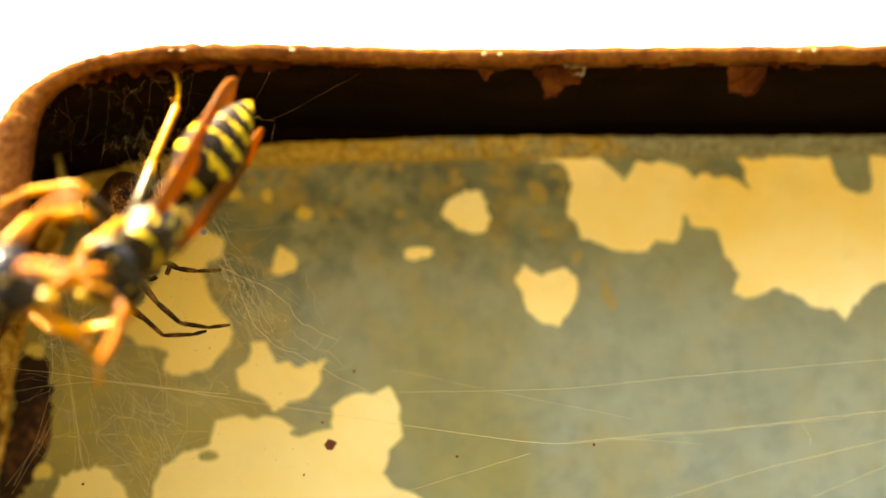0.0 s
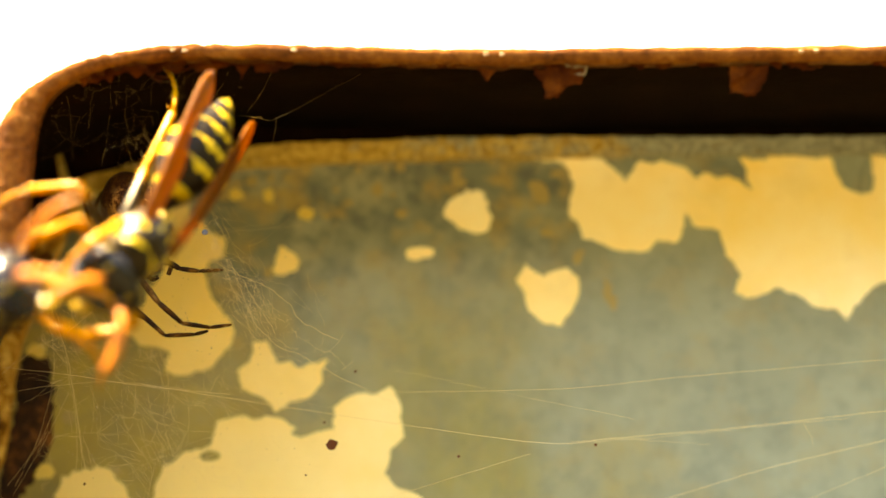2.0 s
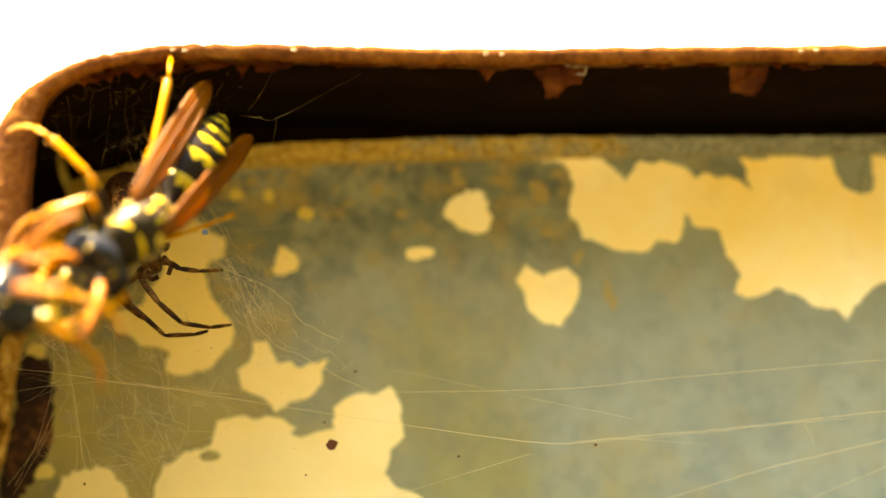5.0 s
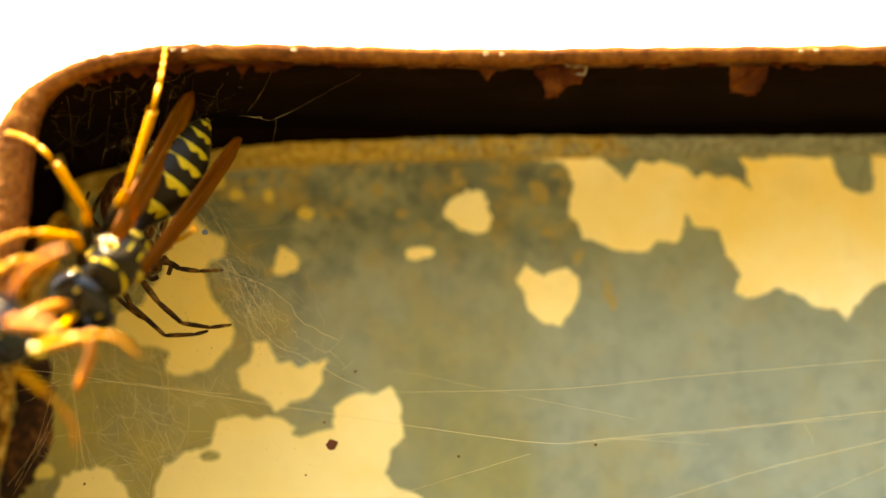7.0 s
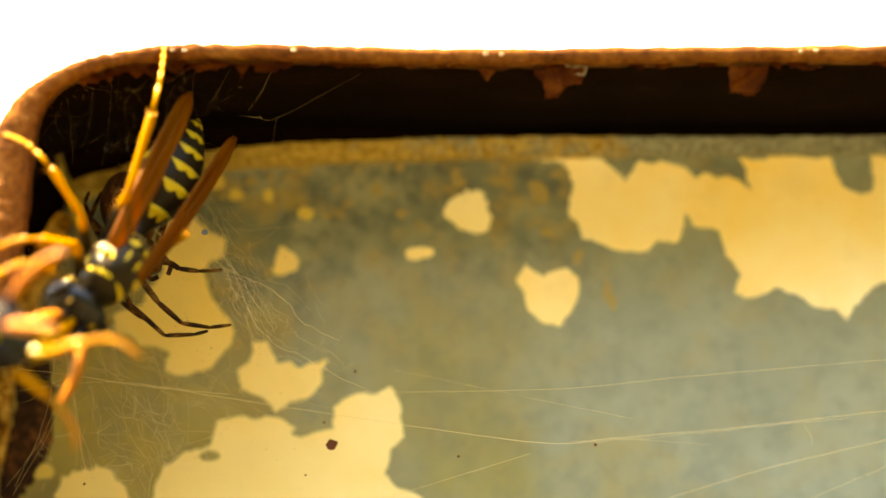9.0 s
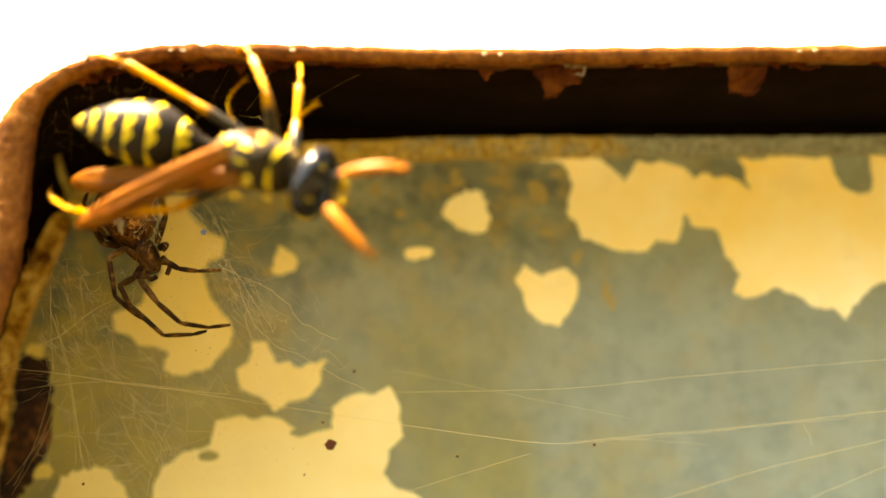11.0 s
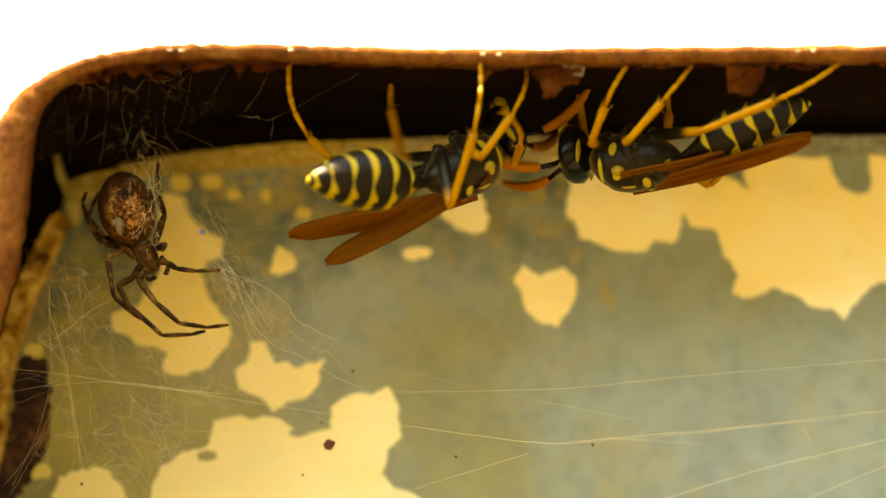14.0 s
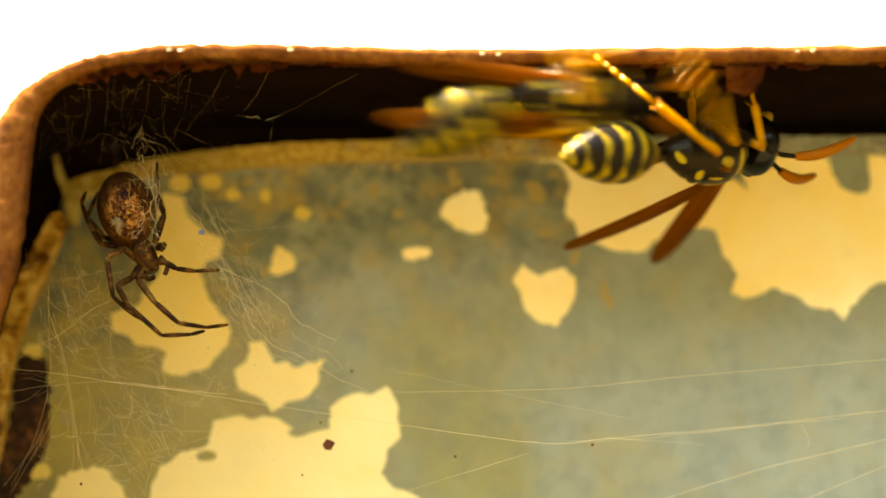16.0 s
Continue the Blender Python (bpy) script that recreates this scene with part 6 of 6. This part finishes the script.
    feet = {
        "RF": [(0, (39.24, 1, 12.16)), (12.0, (39.24, 1, 12.16)), (12.5, (29.21, 1, 12.16)), (12.8, (26.71, 1, 12.16)), (13.1, (25.63, 1, 12.16)), (13.3, (25.28, 1, 12.16)), (13.7, (14.89, 1, 12.16)), (14.0, (11.96, 1, 12.16)),
               (14.2, (7.96, 2, 12.27)), (14.7, (10.31, 2, 12.42)), (14.8, (9.9, -4, 9.85)), (14.9, (20.11, -3, 11.91)), (15.1, (20.45, -3, 11.91)), (15.25, (20.45, -6, 13.58)), (16.0, (49.09, -22, 53.28))],
        "RM": [(0, (44.36, 2, 12.45)), (12.0, (44.36, 2, 12.45)), (12.6, (34.03, 2, 12.45)), (13.3, (31.19, 2, 12.45)), (13.7, (19.44, 2, 12.45)), (14.0, (16.24, 2, 12.60)), (14.7, (16.24, 2, 12.53)),
               (14.8, (19.18, -2, 12.17)), (14.9, (21.47, -2, 12.35)), (15.1, (21.47, -2, 12.17)), (15.25, (22.13, -6, 12.17)), (16.0, (52.33, -22, 53.28))],
        "RH": [(0, (52.48, 1, 12.16)), (12.0, (52.48, 1, 12.16)), (12.6, (41.74, 1, 12.16)), (13.4, (38.52, 1, 12.16)), (13.7, (27.78, 1, 12.16)), (14.0, (25.28, 1, 12.16)), (14.4, (19.06, 0, 11.9)), (14.7, (19.06, 0, 11.9)),
               (14.9, (25.8, 2, 12.49)), (15.1, (24.92, 1, 12.23)), (15.25, (21.02, -6, 8.99)), (16.0, (48.87, -22, 49.75))],
        "LF": [(0, (41.76, 8, 13.99)), (12.0, (41.76, 8, 13.99)), (12.5, (31.29, 8, 13.99)), (13.3, (26.79, 8, 13.99)), (13.7, (13.98, 7, 13.73)), (14.0, (9.52, 7, 13.73)), (14.7, (10.64, 7, 13.73)),
               (14.9, (14.51, -3, 11.55)), (15.1, (14.87, -3, 11.91)), (15.25, (15.78, -8, 13.37)), (16.0, (46.16, -22, 58.64))],
        "LM": [(0, (44.28, 9, 14.25)), (12.0, (44.28, 9, 14.25)), (12.6, (34.12, 9, 14.25)), (13.3, (30.73, 9, 14.25)), (13.7, (18.3, 9, 14.25)), (14.0, (14.26, 8, 13.99)), (14.7, (14.26, 8, 13.99)),
               (14.9, (12.85, -2, 11.81)), (15.1, (12.85, -2, 11.81)), (15.25, (14.93, -6, 11.81)), (16.0, (44.33, -22, 55.06))],
        "LH": [(0, (53.32, 9, 14.25)), (12.0, (53.32, 9, 14.25)), (12.6, (42.02, 9, 14.25)), (13.4, (38.26, 9, 14.25)), (13.7, (26.96, 9, 14.25)), (14.0, (23.2, 9, 14.25)), (14.7, (23.2, 9, 14.25)),
               (14.9, (11.53, 4, 13.02)), (15.1, (12.47, 2, 12.49)), (15.25, (15.9, -6, 8.99)), (16.0, (42.52, -22, 51.51))],
    }
    animate(WASP_C, body, feet, times)
    # fourth wasp: flies in past the corner as the clip ends
    body = [
        (0.0, (-47.05, -34, 10.57), (0.86, 0.51, 0.08), (0.05, -0.75, -0.66), (-55.65, -33, 7.67), (-56.54, -35, 8.95), (-55.86, -34, 12.18), (0, 0)),
        (15.6, (-46.96, -34, 10.56), (0.86, 0.51, 0.08), (0.05, -0.75, -0.66), (-55.55, -33, 7.66), (-56.44, -35, 8.93), (-55.76, -34, 12.16), (0, 0)),
        (15.8, (-32.87, -28, 6.14), (0.88, 0.46, 0.05), (0.05, -0.75, -0.66), (-41.74, -27, 3.09), (-42.92, -29, 4.52), (-41.99, -28, 7.79), (0, 0)),
        (15.9, (-11.89, -10, 8.32), (0.92, 0.39, 0.03), (0.05, -0.75, -0.66), (-21.9, -9, 4.81), (-23.63, -11, 6.54), (-22.24, -10, 10.21), (0, 0)),
        (16.0, (8.49, 1.5, 10.33), (0.94, 0.35, 0.02), (0.05, -0.75, -0.66), (-2.26, 2.5, 6.52), (-4.37, 0.5, 8.44), (-2.63, 1.5, 12.36), (0, 0)),
    ]
    animate(WASP_D, body, {}, times)


motions()
